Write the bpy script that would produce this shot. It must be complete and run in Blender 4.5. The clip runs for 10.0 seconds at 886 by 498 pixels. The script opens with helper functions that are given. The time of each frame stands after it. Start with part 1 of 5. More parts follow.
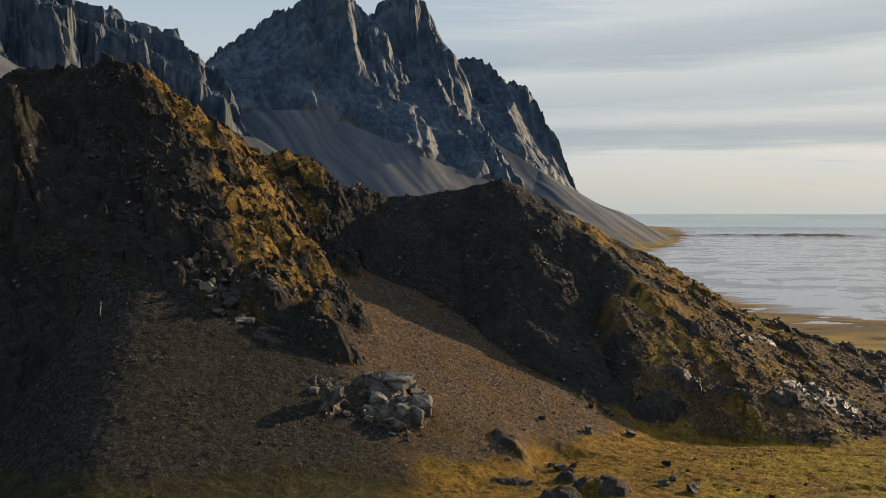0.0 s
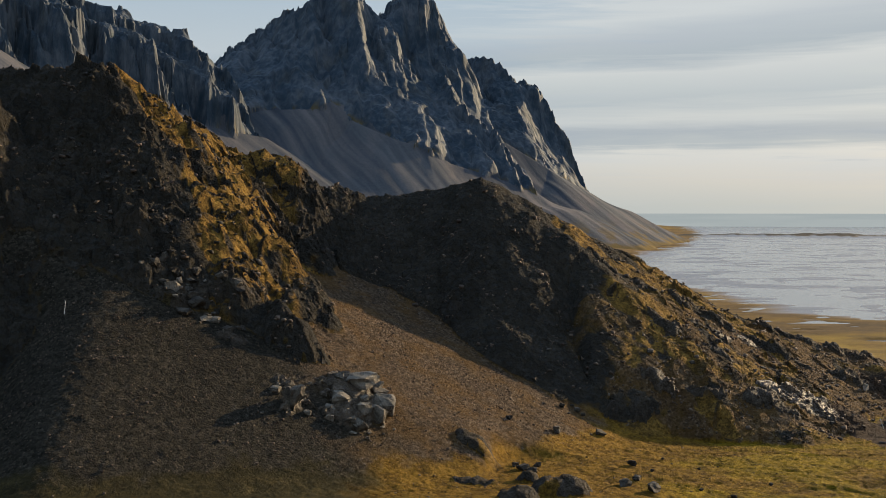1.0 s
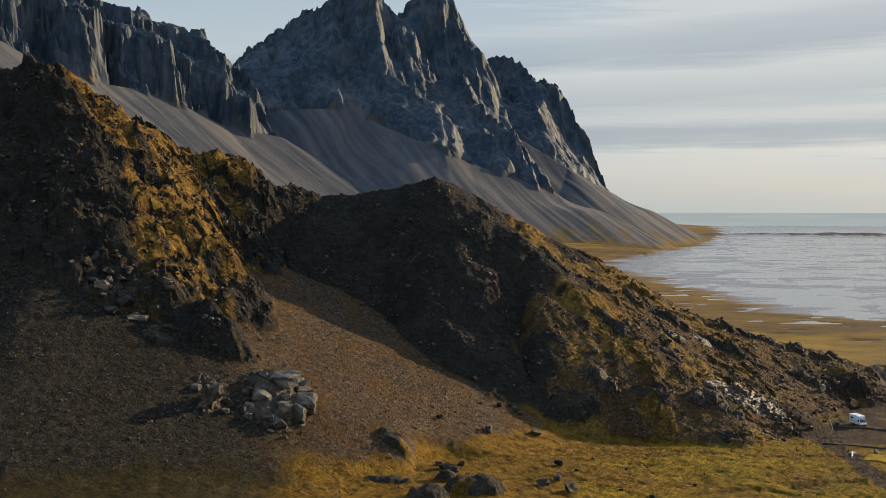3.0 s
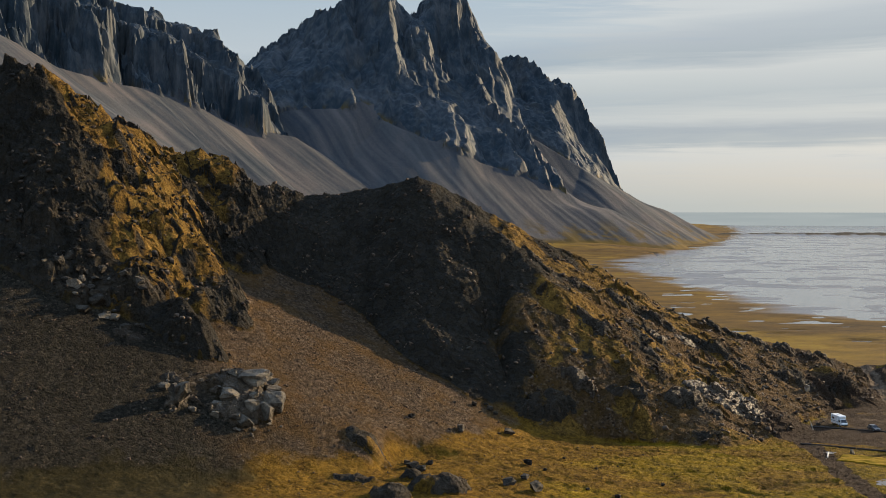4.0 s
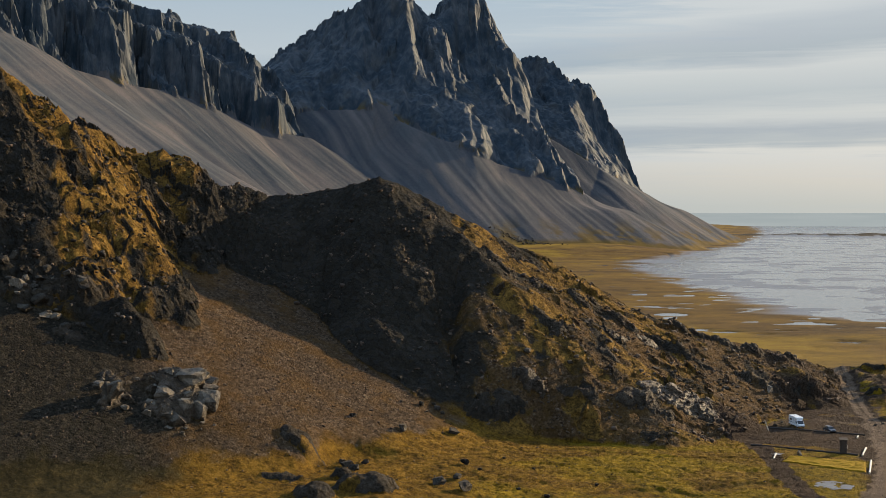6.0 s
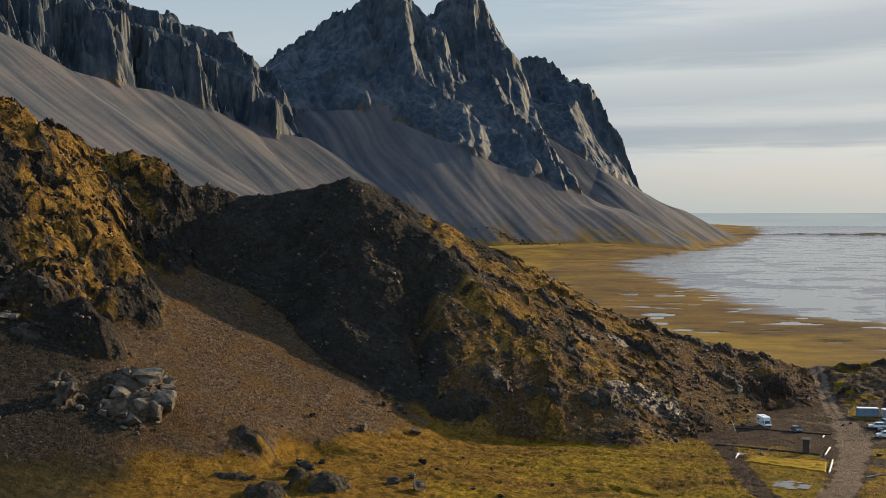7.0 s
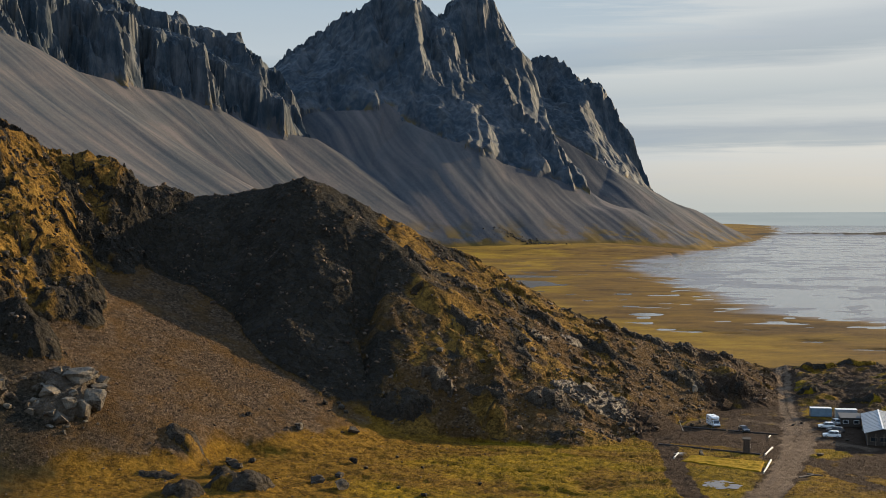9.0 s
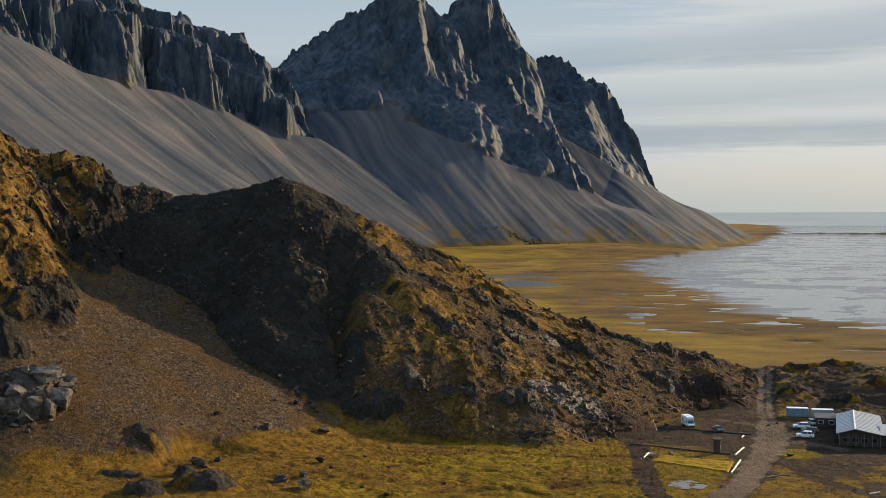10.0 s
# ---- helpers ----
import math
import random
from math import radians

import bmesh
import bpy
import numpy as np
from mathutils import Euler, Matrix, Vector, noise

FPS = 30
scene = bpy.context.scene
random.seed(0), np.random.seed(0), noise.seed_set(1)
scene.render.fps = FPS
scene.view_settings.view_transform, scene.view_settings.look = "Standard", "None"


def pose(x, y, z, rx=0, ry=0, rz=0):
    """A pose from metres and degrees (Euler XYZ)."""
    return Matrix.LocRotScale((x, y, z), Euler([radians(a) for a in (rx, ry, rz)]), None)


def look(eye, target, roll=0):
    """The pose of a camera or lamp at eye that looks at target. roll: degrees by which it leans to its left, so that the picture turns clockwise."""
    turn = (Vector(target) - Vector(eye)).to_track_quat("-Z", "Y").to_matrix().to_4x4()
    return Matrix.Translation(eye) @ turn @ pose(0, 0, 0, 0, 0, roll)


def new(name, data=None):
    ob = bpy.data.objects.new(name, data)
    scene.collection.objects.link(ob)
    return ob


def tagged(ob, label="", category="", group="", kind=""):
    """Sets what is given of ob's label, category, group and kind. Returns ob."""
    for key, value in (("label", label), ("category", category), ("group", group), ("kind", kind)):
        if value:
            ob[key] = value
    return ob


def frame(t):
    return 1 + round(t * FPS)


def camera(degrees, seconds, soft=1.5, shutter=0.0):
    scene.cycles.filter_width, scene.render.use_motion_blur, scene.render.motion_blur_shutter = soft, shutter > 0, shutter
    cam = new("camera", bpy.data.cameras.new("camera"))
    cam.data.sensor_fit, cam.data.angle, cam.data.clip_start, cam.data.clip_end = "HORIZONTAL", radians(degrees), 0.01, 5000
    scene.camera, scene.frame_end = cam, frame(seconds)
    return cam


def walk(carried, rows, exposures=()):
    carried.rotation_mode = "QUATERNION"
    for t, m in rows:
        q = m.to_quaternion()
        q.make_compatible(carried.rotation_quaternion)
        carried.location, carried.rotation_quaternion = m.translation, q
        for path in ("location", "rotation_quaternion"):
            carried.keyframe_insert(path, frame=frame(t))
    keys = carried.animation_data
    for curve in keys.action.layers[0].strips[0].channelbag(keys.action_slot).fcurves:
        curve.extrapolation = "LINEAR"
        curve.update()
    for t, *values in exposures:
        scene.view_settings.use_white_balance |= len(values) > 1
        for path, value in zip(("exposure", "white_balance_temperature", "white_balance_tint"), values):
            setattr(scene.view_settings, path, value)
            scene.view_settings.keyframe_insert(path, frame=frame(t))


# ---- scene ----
cam = camera(41.0, 10.0, soft=0.9)
PATH = [
    (0, (-3.91, -0.881, 62.496), (-3.905, 1.117, 62.43), -0.0),
    (0.5, (1.545, -1.13, 62.554), (1.537, 0.869, 62.487), -0.0),
    (1, (7.572, -1.219, 62.541), (7.551, 0.779, 62.474), -0.0),
    (1.5, (13.363, -1.222, 62.552), (13.33, 0.776, 62.485), -0.0),
    (2, (19.886, -1.299, 62.591), (19.842, 0.699, 62.523), -0.0),
    (2.5, (25.795, -1.384, 62.615), (25.737, 0.614, 62.547), -0.0),
    (4, (43.066, -1.409, 62.567), (42.96, 0.587, 62.498), -0.0),
    (4.5, (48.254, -1.266, 62.506), (48.133, 0.729, 62.438), -0.0),
    (5, (53.801, -1.059, 62.425), (53.666, 0.935, 62.357), -0.0),
    (5.5, (58.886, -0.983, 62.414), (58.738, 1.011, 62.346), -0.0),
    (7, (75.1, -0.075, 62.281), (74.937, 1.917, 62.214), -0.1),
    (7.5, (80.167, 0.464, 62.206), (79.995, 2.455, 62.139), -0.1),
    (8, (85.622, 0.722, 62.185), (85.442, 2.713, 62.118), -0.1),
    (8.5, (90.673, 1.169, 62.133), (90.484, 3.159, 62.066), -0.2),
    (9, (95.85, 1.467, 62.111), (95.652, 3.456, 62.044), -0.2),
    (9.5, (100.689, 2.01, 62.059), (100.483, 3.998, 61.992), -0.2),
    (10, (105.812, 2.346, 61.998), (105.598, 4.334, 61.931), -0.2),
]
walk(cam, [(t, look(eye, target, roll)) for t, eye, target, roll in PATH])

# ---- daylight: low sun over the sea, thin streaked cloud ----
SUN_AZIMUTH, SUN_HEIGHT = 50.0, 16.0
scene.view_settings.exposure = 0.86


def node(tree, kind, x=0, y=0, **values):
    n = tree.nodes.new(kind)
    n.location = (x, y)
    for key, value in values.items():
        n.inputs[int(key[1:]) if key[0] == "i" and key[1:].isdigit() else key.replace("_", " ")].default_value = value
    return n


def ramp_node(tree, source, *stops):
    n = tree.nodes.new("ShaderNodeValToRGB")
    e = n.color_ramp.elements
    while len(e) < len(stops):
        e.new(0.5)
    for el, (at, colour) in zip(e, stops):
        el.position = at
        el.color = (*colour, 1) if isinstance(colour, tuple) else (colour, colour, colour, 1)
    tree.links.new(source, n.inputs[0])
    return n.outputs[0]


def mixed(tree, factor, a, b, blend="MIX"):
    n = tree.nodes.new("ShaderNodeMix")
    n.data_type, n.blend_type = "RGBA", blend
    for socket, value in ((n.inputs[0], factor), (n.inputs[6], a), (n.inputs[7], b)):
        if isinstance(value, bpy.types.NodeSocket):
            tree.links.new(value, socket)
        else:
            socket.default_value = (*value, 1) if isinstance(value, tuple) else value
    return n.outputs[2]


def calc(tree, op, a, b=0.0, c=0.0):
    n = tree.nodes.new("ShaderNodeMath")
    n.operation = op
    for socket, value in zip(n.inputs, (a, b, c)):
        if isinstance(value, bpy.types.NodeSocket):
            tree.links.new(value, socket)
        else:
            socket.default_value = value
    return n.outputs[0]


def noise_node(tree, vector, scale, detail=4.0, rough=0.55, warp=0.0):
    n = tree.nodes.new("ShaderNodeTexNoise")
    n.inputs["Scale"].default_value, n.inputs["Detail"].default_value = scale, detail
    n.inputs["Roughness"].default_value, n.inputs["Distortion"].default_value = rough, warp
    if vector is not None:
        tree.links.new(vector, n.inputs["Vector"])
    return n.outputs["Fac"]


def stretched(tree, vector, scale, turn=(0, 0, 0)):
    n = tree.nodes.new("ShaderNodeMapping")
    n.inputs["Scale"].default_value = scale
    n.inputs["Rotation"].default_value = tuple(radians(a) for a in turn)
    tree.links.new(vector, n.inputs["Vector"])
    return n.outputs[0]


def daylight():
    world = bpy.data.worlds.new("sky")
    scene.world = world
    world.use_nodes = True
    t = world.node_tree
    t.nodes.clear()
    sky = t.nodes.new("ShaderNodeTexSky")
    sky.sky_type, sky.sun_disc = "NISHITA", False
    sky.sun_elevation, sky.sun_rotation = radians(SUN_HEIGHT), radians(SUN_AZIMUTH)
    sky.air_density, sky.dust_density, sky.ozone_density = 1.0, 2.0, 1.0
    where = t.nodes.new("ShaderNodeTexCoord").outputs["Generated"]
    split = t.nodes.new("ShaderNodeSeparateXYZ")
    t.links.new(where, split.inputs[0])
    up = calc(t, "MAXIMUM", split.outputs[2], 0.0)
    # long flat streaks of a cloud sheet seen edge on; the higher ones climb to the right
    broad = noise_node(t, stretched(t, where, (1.0, 1.0, 9.0), (0, 3, 0)), 2.2, 4, 0.55, 0.3)
    fine = noise_node(t, stretched(t, where, (1.3, 1.3, 24.0), (0, 4, 0)), 3.6, 7, 0.62, 0.5)
    climb = calc(t, "MULTIPLY", calc(t, "ADD", split.outputs[0], -0.3), calc(t, "MULTIPLY", calc(t, "MAXIMUM", calc(t, "ADD", up, -0.06), 0.0), -1.3))
    wander = calc(t, "MULTIPLY_ADD", broad, 0.030, -0.015)
    wisp = calc(t, "MULTIPLY_ADD", fine, 0.030, -0.015)
    high = calc(t, "MULTIPLY", calc(t, "ADD", calc(t, "ADD", up, climb), calc(t, "ADD", wander, wisp)), 5.0)
    bands = ramp_node(t, high, (0.0, (0.60, 0.625, 0.60)), (0.12, (0.70, 0.68, 0.635)), (0.225, (0.74, 0.735, 0.71)), (0.262, (0.48, 0.53, 0.57)), (0.33, (0.44, 0.49, 0.545)),
                      (0.39, (0.66, 0.675, 0.67)), (0.50, (0.55, 0.59, 0.61)), (0.62, (0.69, 0.70, 0.69)), (0.70, (0.47, 0.52, 0.56)), (0.78, (0.52, 0.56, 0.60)), (0.88, (0.69, 0.71, 0.71)))
    bands = mixed(t, 1.0, bands, (0.965, 1.0, 1.03), "MULTIPLY")
    blue = calc(t, "MULTIPLY", ramp_node(t, calc(t, "ADD", split.outputs[0], calc(t, "MULTIPLY_ADD", fine, -0.5, 0.25)), (0.0, 1.0), (0.12, 0.0)), ramp_node(t, up, (0.10, 0.1), (0.17, 0.5)))
    bands = mixed(t, blue, bands, (0.30, 0.46, 0.62))
    cover = calc(t, "ADD", calc(t, "MULTIPLY", broad, 0.6), calc(t, "MULTIPLY", fine, 0.4))
    dome = ramp_node(t, cover, (0.38, (0.46, 0.80, 1.36)), (0.62, (0.88, 1.11, 1.46)))
    cloud = mixed(t, ramp_node(t, up, (0.20, 0.0), (0.42, 1.0)), bands, dome)
    back = t.nodes.new("ShaderNodeBackground")
    t.links.new(sky.outputs[0], back.inputs[0])
    back.inputs[1].default_value = 0.11
    veil = t.nodes.new("ShaderNodeBackground")
    t.links.new(cloud, veil.inputs[0])
    veil.inputs[1].default_value = 0.48
    mix = t.nodes.new("ShaderNodeMixShader")
    # the veil is bright low down on the sun's side; overhead and behind there is clear deep sky
    away = calc(t, "ADD", calc(t, "MULTIPLY", split.outputs[0], math.sin(radians(SUN_AZIMUTH - 30))), calc(t, "MULTIPLY", split.outputs[1], math.cos(radians(SUN_AZIMUTH - 30))))
    sunward = ramp_node(t, calc(t, "MULTIPLY_ADD", away, 0.5, 0.5), (0.30, 0.75), (0.80, 1.0))
    lowdown = ramp_node(t, up, (0.20, 1.0), (0.60, 0.85))
    thin = calc(t, "MULTIPLY", calc(t, "MULTIPLY", sunward, lowdown), ramp_node(t, cover, (0.3, 0.9), (0.6, 0.97)))
    t.links.new(thin, mix.inputs[0])
    t.links.new(back.outputs[0], mix.inputs[1])
    t.links.new(veil.outputs[0], mix.inputs[2])
    out = t.nodes.new("ShaderNodeOutputWorld")
    t.links.new(mix.outputs[0], out.inputs[0])


daylight()
lamp = bpy.data.lights.new("sun", "SUN")
lamp.energy, lamp.angle, lamp.color = 5.0, radians(0.6), (1.0, 0.77, 0.48)
sun = new("sun", lamp)
sun.matrix_world = pose(0, 0, 800, 90 - SUN_HEIGHT, 0, 180 - SUN_AZIMUTH)

# ---- materials ----
def material(name):
    m = bpy.data.materials.new(name)
    m.use_nodes = True
    t = m.node_tree
    t.nodes.clear()
    out = t.nodes.new("ShaderNodeOutputMaterial")
    shade = t.nodes.new("ShaderNodeBsdfPrincipled")
    t.links.new(shade.outputs[0], out.inputs[0])
    return m, t, shade


def place(tree):
    return tree.nodes.new("ShaderNodeNewGeometry").outputs["Position"]


def mask(tree, name):
    n = tree.nodes.new("ShaderNodeAttribute")
    n.attribute_name = name
    return n.outputs["Fac"]


def relief(tree, shade, height, strength, distance):
    n = tree.nodes.new("ShaderNodeBump")
    n.inputs["Strength"].default_value, n.inputs["Distance"].default_value = strength, distance
    tree.links.new(height, n.inputs["Height"])
    tree.links.new(n.outputs[0], shade.inputs["Normal"])


def plainly(name, colour, rough=0.6, metal=0.0, vary=0.12, size=3.0, bump=0.0):
    """A simple painted, wooden or metal surface with a little wear."""
    m, t, s = material(name)
    p = t.nodes.new("ShaderNodeTexCoord").outputs["Object"]
    n = noise_node(t, p, size, 5, 0.65)
    dark = tuple(c * (1 - 2 * vary) for c in colour)
    lite = tuple(min(1, c * (1 + vary)) for c in colour)
    t.links.new(ramp_node(t, n, (0.3, dark), (0.7, lite)), s.inputs["Base Color"])
    s.inputs["Roughness"].default_value, s.inputs["Metallic"].default_value = rough, metal
    if bump:
        relief(t, s, n, 0.5, bump)
    return m


def near_land():
    """Rock, scree, tussock grass and moss of the near hills."""
    m, t, s = material("near_land")
    p = place(t)
    n_big, n_mid, n_fine = noise_node(t, p, 0.05, 4), noise_node(t, p, 0.30, 6, 0.7), noise_node(t, p, 1.3, 8, 0.9)
    v = calc(t, "ADD", calc(t, "MULTIPLY", n_mid, 0.40), calc(t, "MULTIPLY", n_fine, 0.60))
    grass = ramp_node(t, v, (0.38, (0.028, 0.016, 0.005)), (0.46, (0.090, 0.050, 0.008)), (0.54, (0.190, 0.105, 0.014)), (0.65, (0.33, 0.190, 0.028)))
    moss = ramp_node(t, v, (0.40, (0.032, 0.023, 0.003)), (0.46, (0.100, 0.067, 0.005)), (0.53, (0.200, 0.127, 0.008)), (0.63, (0.34, 0.215, 0.016)))
    ragged = calc(t, "ADD", calc(t, "MULTIPLY_ADD", n_mid, 1.1, -0.55), calc(t, "MULTIPLY_ADD", n_fine, 0.8, -0.4))

    def torn(name, sharp=3.0):
        n = t.nodes.new("ShaderNodeClamp")
        t.links.new(calc(t, "MULTIPLY_ADD", calc(t, "ADD", mask(t, name), calc(t, "ADD", ragged, -0.5)), sharp, 0.5), n.inputs[0])
        return n.outputs[0]

    grass = mixed(t, torn("green", 1.5), grass, moss)
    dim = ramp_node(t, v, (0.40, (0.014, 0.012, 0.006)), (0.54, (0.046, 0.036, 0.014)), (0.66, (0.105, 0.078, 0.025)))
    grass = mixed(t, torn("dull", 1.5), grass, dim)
    heath = ramp_node(t, v, (0.40, (0.020, 0.014, 0.006)), (0.47, (0.084, 0.049, 0.013)), (0.54, (0.200, 0.115, 0.025)), (0.64, (0.36, 0.215, 0.048)))
    grass = mixed(t, mask(t, "hill"), grass, heath)
    stone = ramp_node(t, v, (0.36, (0.026, 0.027, 0.025)), (0.46, (0.042, 0.041, 0.037)), (0.55, (0.056, 0.051, 0.042)), (0.70, (0.110, 0.094, 0.072)))
    stain = ramp_node(t, noise_node(t, p, 0.7, 5, 0.7), (0.38, 0.0), (0.56, 0.85))
    stone = mixed(t, stain, stone, (0.042, 0.034, 0.022))
    slab = ramp_node(t, v, (0.34, (0.036, 0.026, 0.016)), (0.45, (0.090, 0.064, 0.040)), (0.54, (0.160, 0.116, 0.074)), (0.68, (0.27, 0.205, 0.138)))
    stone = mixed(t, mask(t, "pale"), stone, slab)
    shifted = t.nodes.new("ShaderNodeVectorMath")
    shifted.operation = "MULTIPLY_ADD"
    swirl = t.nodes.new("ShaderNodeTexNoise")
    swirl.inputs["Scale"].default_value, swirl.inputs["Detail"].default_value = 0.8, 4.0
    t.links.new(p, swirl.inputs["Vector"])
    t.links.new(swirl.outputs["Color"], shifted.inputs[0])
    shifted.inputs[1].default_value = (2.2, 2.2, 2.2)
    t.links.new(stretched(t, p, (1.0, 1.0, 0.6), (0, 25, 20)), shifted.inputs[2])
    joints = None
    for size, depth, floor_ in ((0.34, 0.07, 0.68), (0.95, 0.06, 0.85)):
        edge = t.nodes.new("ShaderNodeTexVoronoi")
        edge.feature = "DISTANCE_TO_EDGE"
        edge.inputs["Scale"].default_value = size
        t.links.new(shifted.outputs[0], edge.inputs["Vector"])
        gap = ramp_node(t, edge.outputs["Distance"], (0.0, floor_), (depth, 1.0))
        joints = gap if joints is None else calc(t, "MULTIPLY", joints, gap)
    facet = t.nodes.new("ShaderNodeTexVoronoi")
    facet.inputs["Scale"].default_value = 0.34
    t.links.new(shifted.outputs[0], facet.inputs["Vector"])
    stone = mixed(t, 1.0, stone, ramp_node(t, facet.outputs["Color"], (0.2, 0.75), (0.8, 1.0)), "MULTIPLY")
    stone = mixed(t, 1.0, stone, joints, "MULTIPLY")
    pebble = t.nodes.new("ShaderNodeTexVoronoi")
    pebble.inputs["Scale"].default_value = 1.7
    pebble.inputs["Randomness"].default_value = 1.0
    warped = t.nodes.new("ShaderNodeVectorMath")
    warped.operation = "ADD"
    w = t.nodes.new("ShaderNodeTexNoise")
    w.inputs["Scale"].default_value = 3.0
    t.links.new(p, w.inputs["Vector"])
    t.links.new(p, warped.inputs[0])
    t.links.new(w.outputs["Color"], warped.inputs[1])
    t.links.new(warped.outputs[0], pebble.inputs["Vector"])
    grit = calc(t, "ADD", calc(t, "MULTIPLY", pebble.outputs["Color"], 0.45), calc(t, "MULTIPLY", v, 0.55))
    scree = ramp_node(t, grit, (0.28, (0.028, 0.020, 0.012)), (0.46, (0.076, 0.051, 0.030)), (0.60, (0.122, 0.082, 0.049)), (0.76, (0.20, 0.148, 0.101)))
    scree = mixed(t, calc(t, "MULTIPLY", ramp_node(t, noise_node(t, p, 0.11, 5, 0.6), (0.45, 0.0), (0.62, 1.0)), 0.65), scree, (0.115, 0.062, 0.017))
    soil = ramp_node(t, grit, (0.28, (0.024, 0.015, 0.009)), (0.46, (0.078, 0.049, 0.025)), (0.60, (0.130, 0.083, 0.043)), (0.76, (0.22, 0.165, 0.115)))
    soil = mixed(t, calc(t, "MULTIPLY", ramp_node(t, noise_node(t, p, 0.16, 6, 0.7), (0.42, 0.0), (0.60, 1.0)), 0.65), soil, (0.105, 0.056, 0.012))
    scree = mixed(t, mask(t, "hill"), scree, soil)
    # grey grit of the west scree, its colour lowered further to imitate shade
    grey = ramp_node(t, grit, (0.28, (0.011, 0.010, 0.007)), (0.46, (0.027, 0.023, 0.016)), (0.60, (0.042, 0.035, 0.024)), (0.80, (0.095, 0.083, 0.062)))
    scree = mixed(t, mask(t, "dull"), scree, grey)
    col = mixed(t, torn("scree"), grass, scree)
    rocky = torn("rock", 4.0)
    col = mixed(t, rocky, col, stone)
    earth = ramp_node(t, v, (0.35, (0.030, 0.019, 0.012)), (0.65, (0.075, 0.049, 0.031)))
    col = mixed(t, torn("track", 2.5), col, earth)
    col = mixed(t, torn("road", 1.6), col, ramp_node(t, v, (0.35, (0.110, 0.076, 0.050)), (0.65, (0.215, 0.155, 0.104))))
    col = mixed(t, 1.0, col, ramp_node(t, n_big, (0.3, 0.72), (0.7, 1.0)), "MULTIPLY")
    t.links.new(col, s.inputs["Base Color"])
    t.links.new(calc(t, "MULTIPLY_ADD", mask(t, "pale"), -0.45, 0.92), s.inputs["Roughness"])
    t.links.new(calc(t, "MULTIPLY_ADD", mask(t, "pale"), 0.14, 0.05), s.inputs["Specular IOR Level"])
    stones = calc(t, "MULTIPLY", pebble.outputs["Distance"], calc(t, "MULTIPLY", mask(t, "scree"), -0.8))
    crack = None
    for scale, k in ((0.55, -1.1), (1.6, -0.6)):
        c = t.nodes.new("ShaderNodeTexVoronoi")
        c.inputs["Scale"].default_value = scale
        t.links.new(warped.outputs[0], c.inputs["Vector"])
        d = calc(t, "MULTIPLY", c.outputs["Distance"], k)
        crack = d if crack is None else calc(t, "ADD", crack, d)
    crack = calc(t, "MULTIPLY", calc(t, "ADD", crack, calc(t, "MULTIPLY_ADD", joints, 0.6, calc(t, "MULTIPLY", facet.outputs["Color"], 1.0))), rocky)
    lumps = calc(t, "ADD", calc(t, "MULTIPLY", n_fine, 1.0), calc(t, "MULTIPLY", n_mid, 0.8))
    relief(t, s, calc(t, "ADD", calc(t, "ADD", lumps, stones), crack), 1.0, 0.6)
    return m


def boulder_stone(name, dim):
    m, t, s = material(name)
    p = place(t)
    n1, n2 = noise_node(t, p, 0.5, 5, 0.65), noise_node(t, p, 3.0, 5, 0.7)
    v = calc(t, "ADD", calc(t, "MULTIPLY", n1, 0.5), calc(t, "MULTIPLY", n2, 0.5))
    tone = t.nodes.new("ShaderNodeObjectInfo").outputs["Random"]
    v = calc(t, "ADD", v, calc(t, "MULTIPLY_ADD", tone, 0.14, -0.07))
    col = ramp_node(t, v, (0.34, (0.034 * dim, 0.028 * dim, 0.021 * dim)), (0.46, (0.12 * dim, 0.099 * dim, 0.073 * dim)), (0.56, (0.215 * dim, 0.18 * dim, 0.135 * dim)), (0.72, (0.35 * dim, 0.305 * dim, 0.24 * dim)))
    t.links.new(col, s.inputs["Base Color"])
    s.inputs["Roughness"].default_value = 0.75
    s.inputs["Specular IOR Level"].default_value = 0.12
    relief(t, s, v, 1.0, 0.5)
    return m


def scree_stone():
    m, t, s = material("scree_stone")
    p = place(t)
    n = noise_node(t, p, 4.0, 4, 0.7)
    own = t.nodes.new("ShaderNodeNewGeometry").outputs["Random Per Island"]
    v = calc(t, "ADD", calc(t, "MULTIPLY", own, 0.6), calc(t, "MULTIPLY", n, 0.4))
    col = ramp_node(t, v, (0.15, (0.024, 0.016, 0.011)), (0.55, (0.072, 0.050, 0.033)), (0.80, (0.125, 0.092, 0.064)), (0.97, (0.22, 0.19, 0.15)))
    t.links.new(col, s.inputs["Base Color"])
    s.inputs["Roughness"].default_value = 0.8
    s.inputs["Specular IOR Level"].default_value = 0.2
    return m


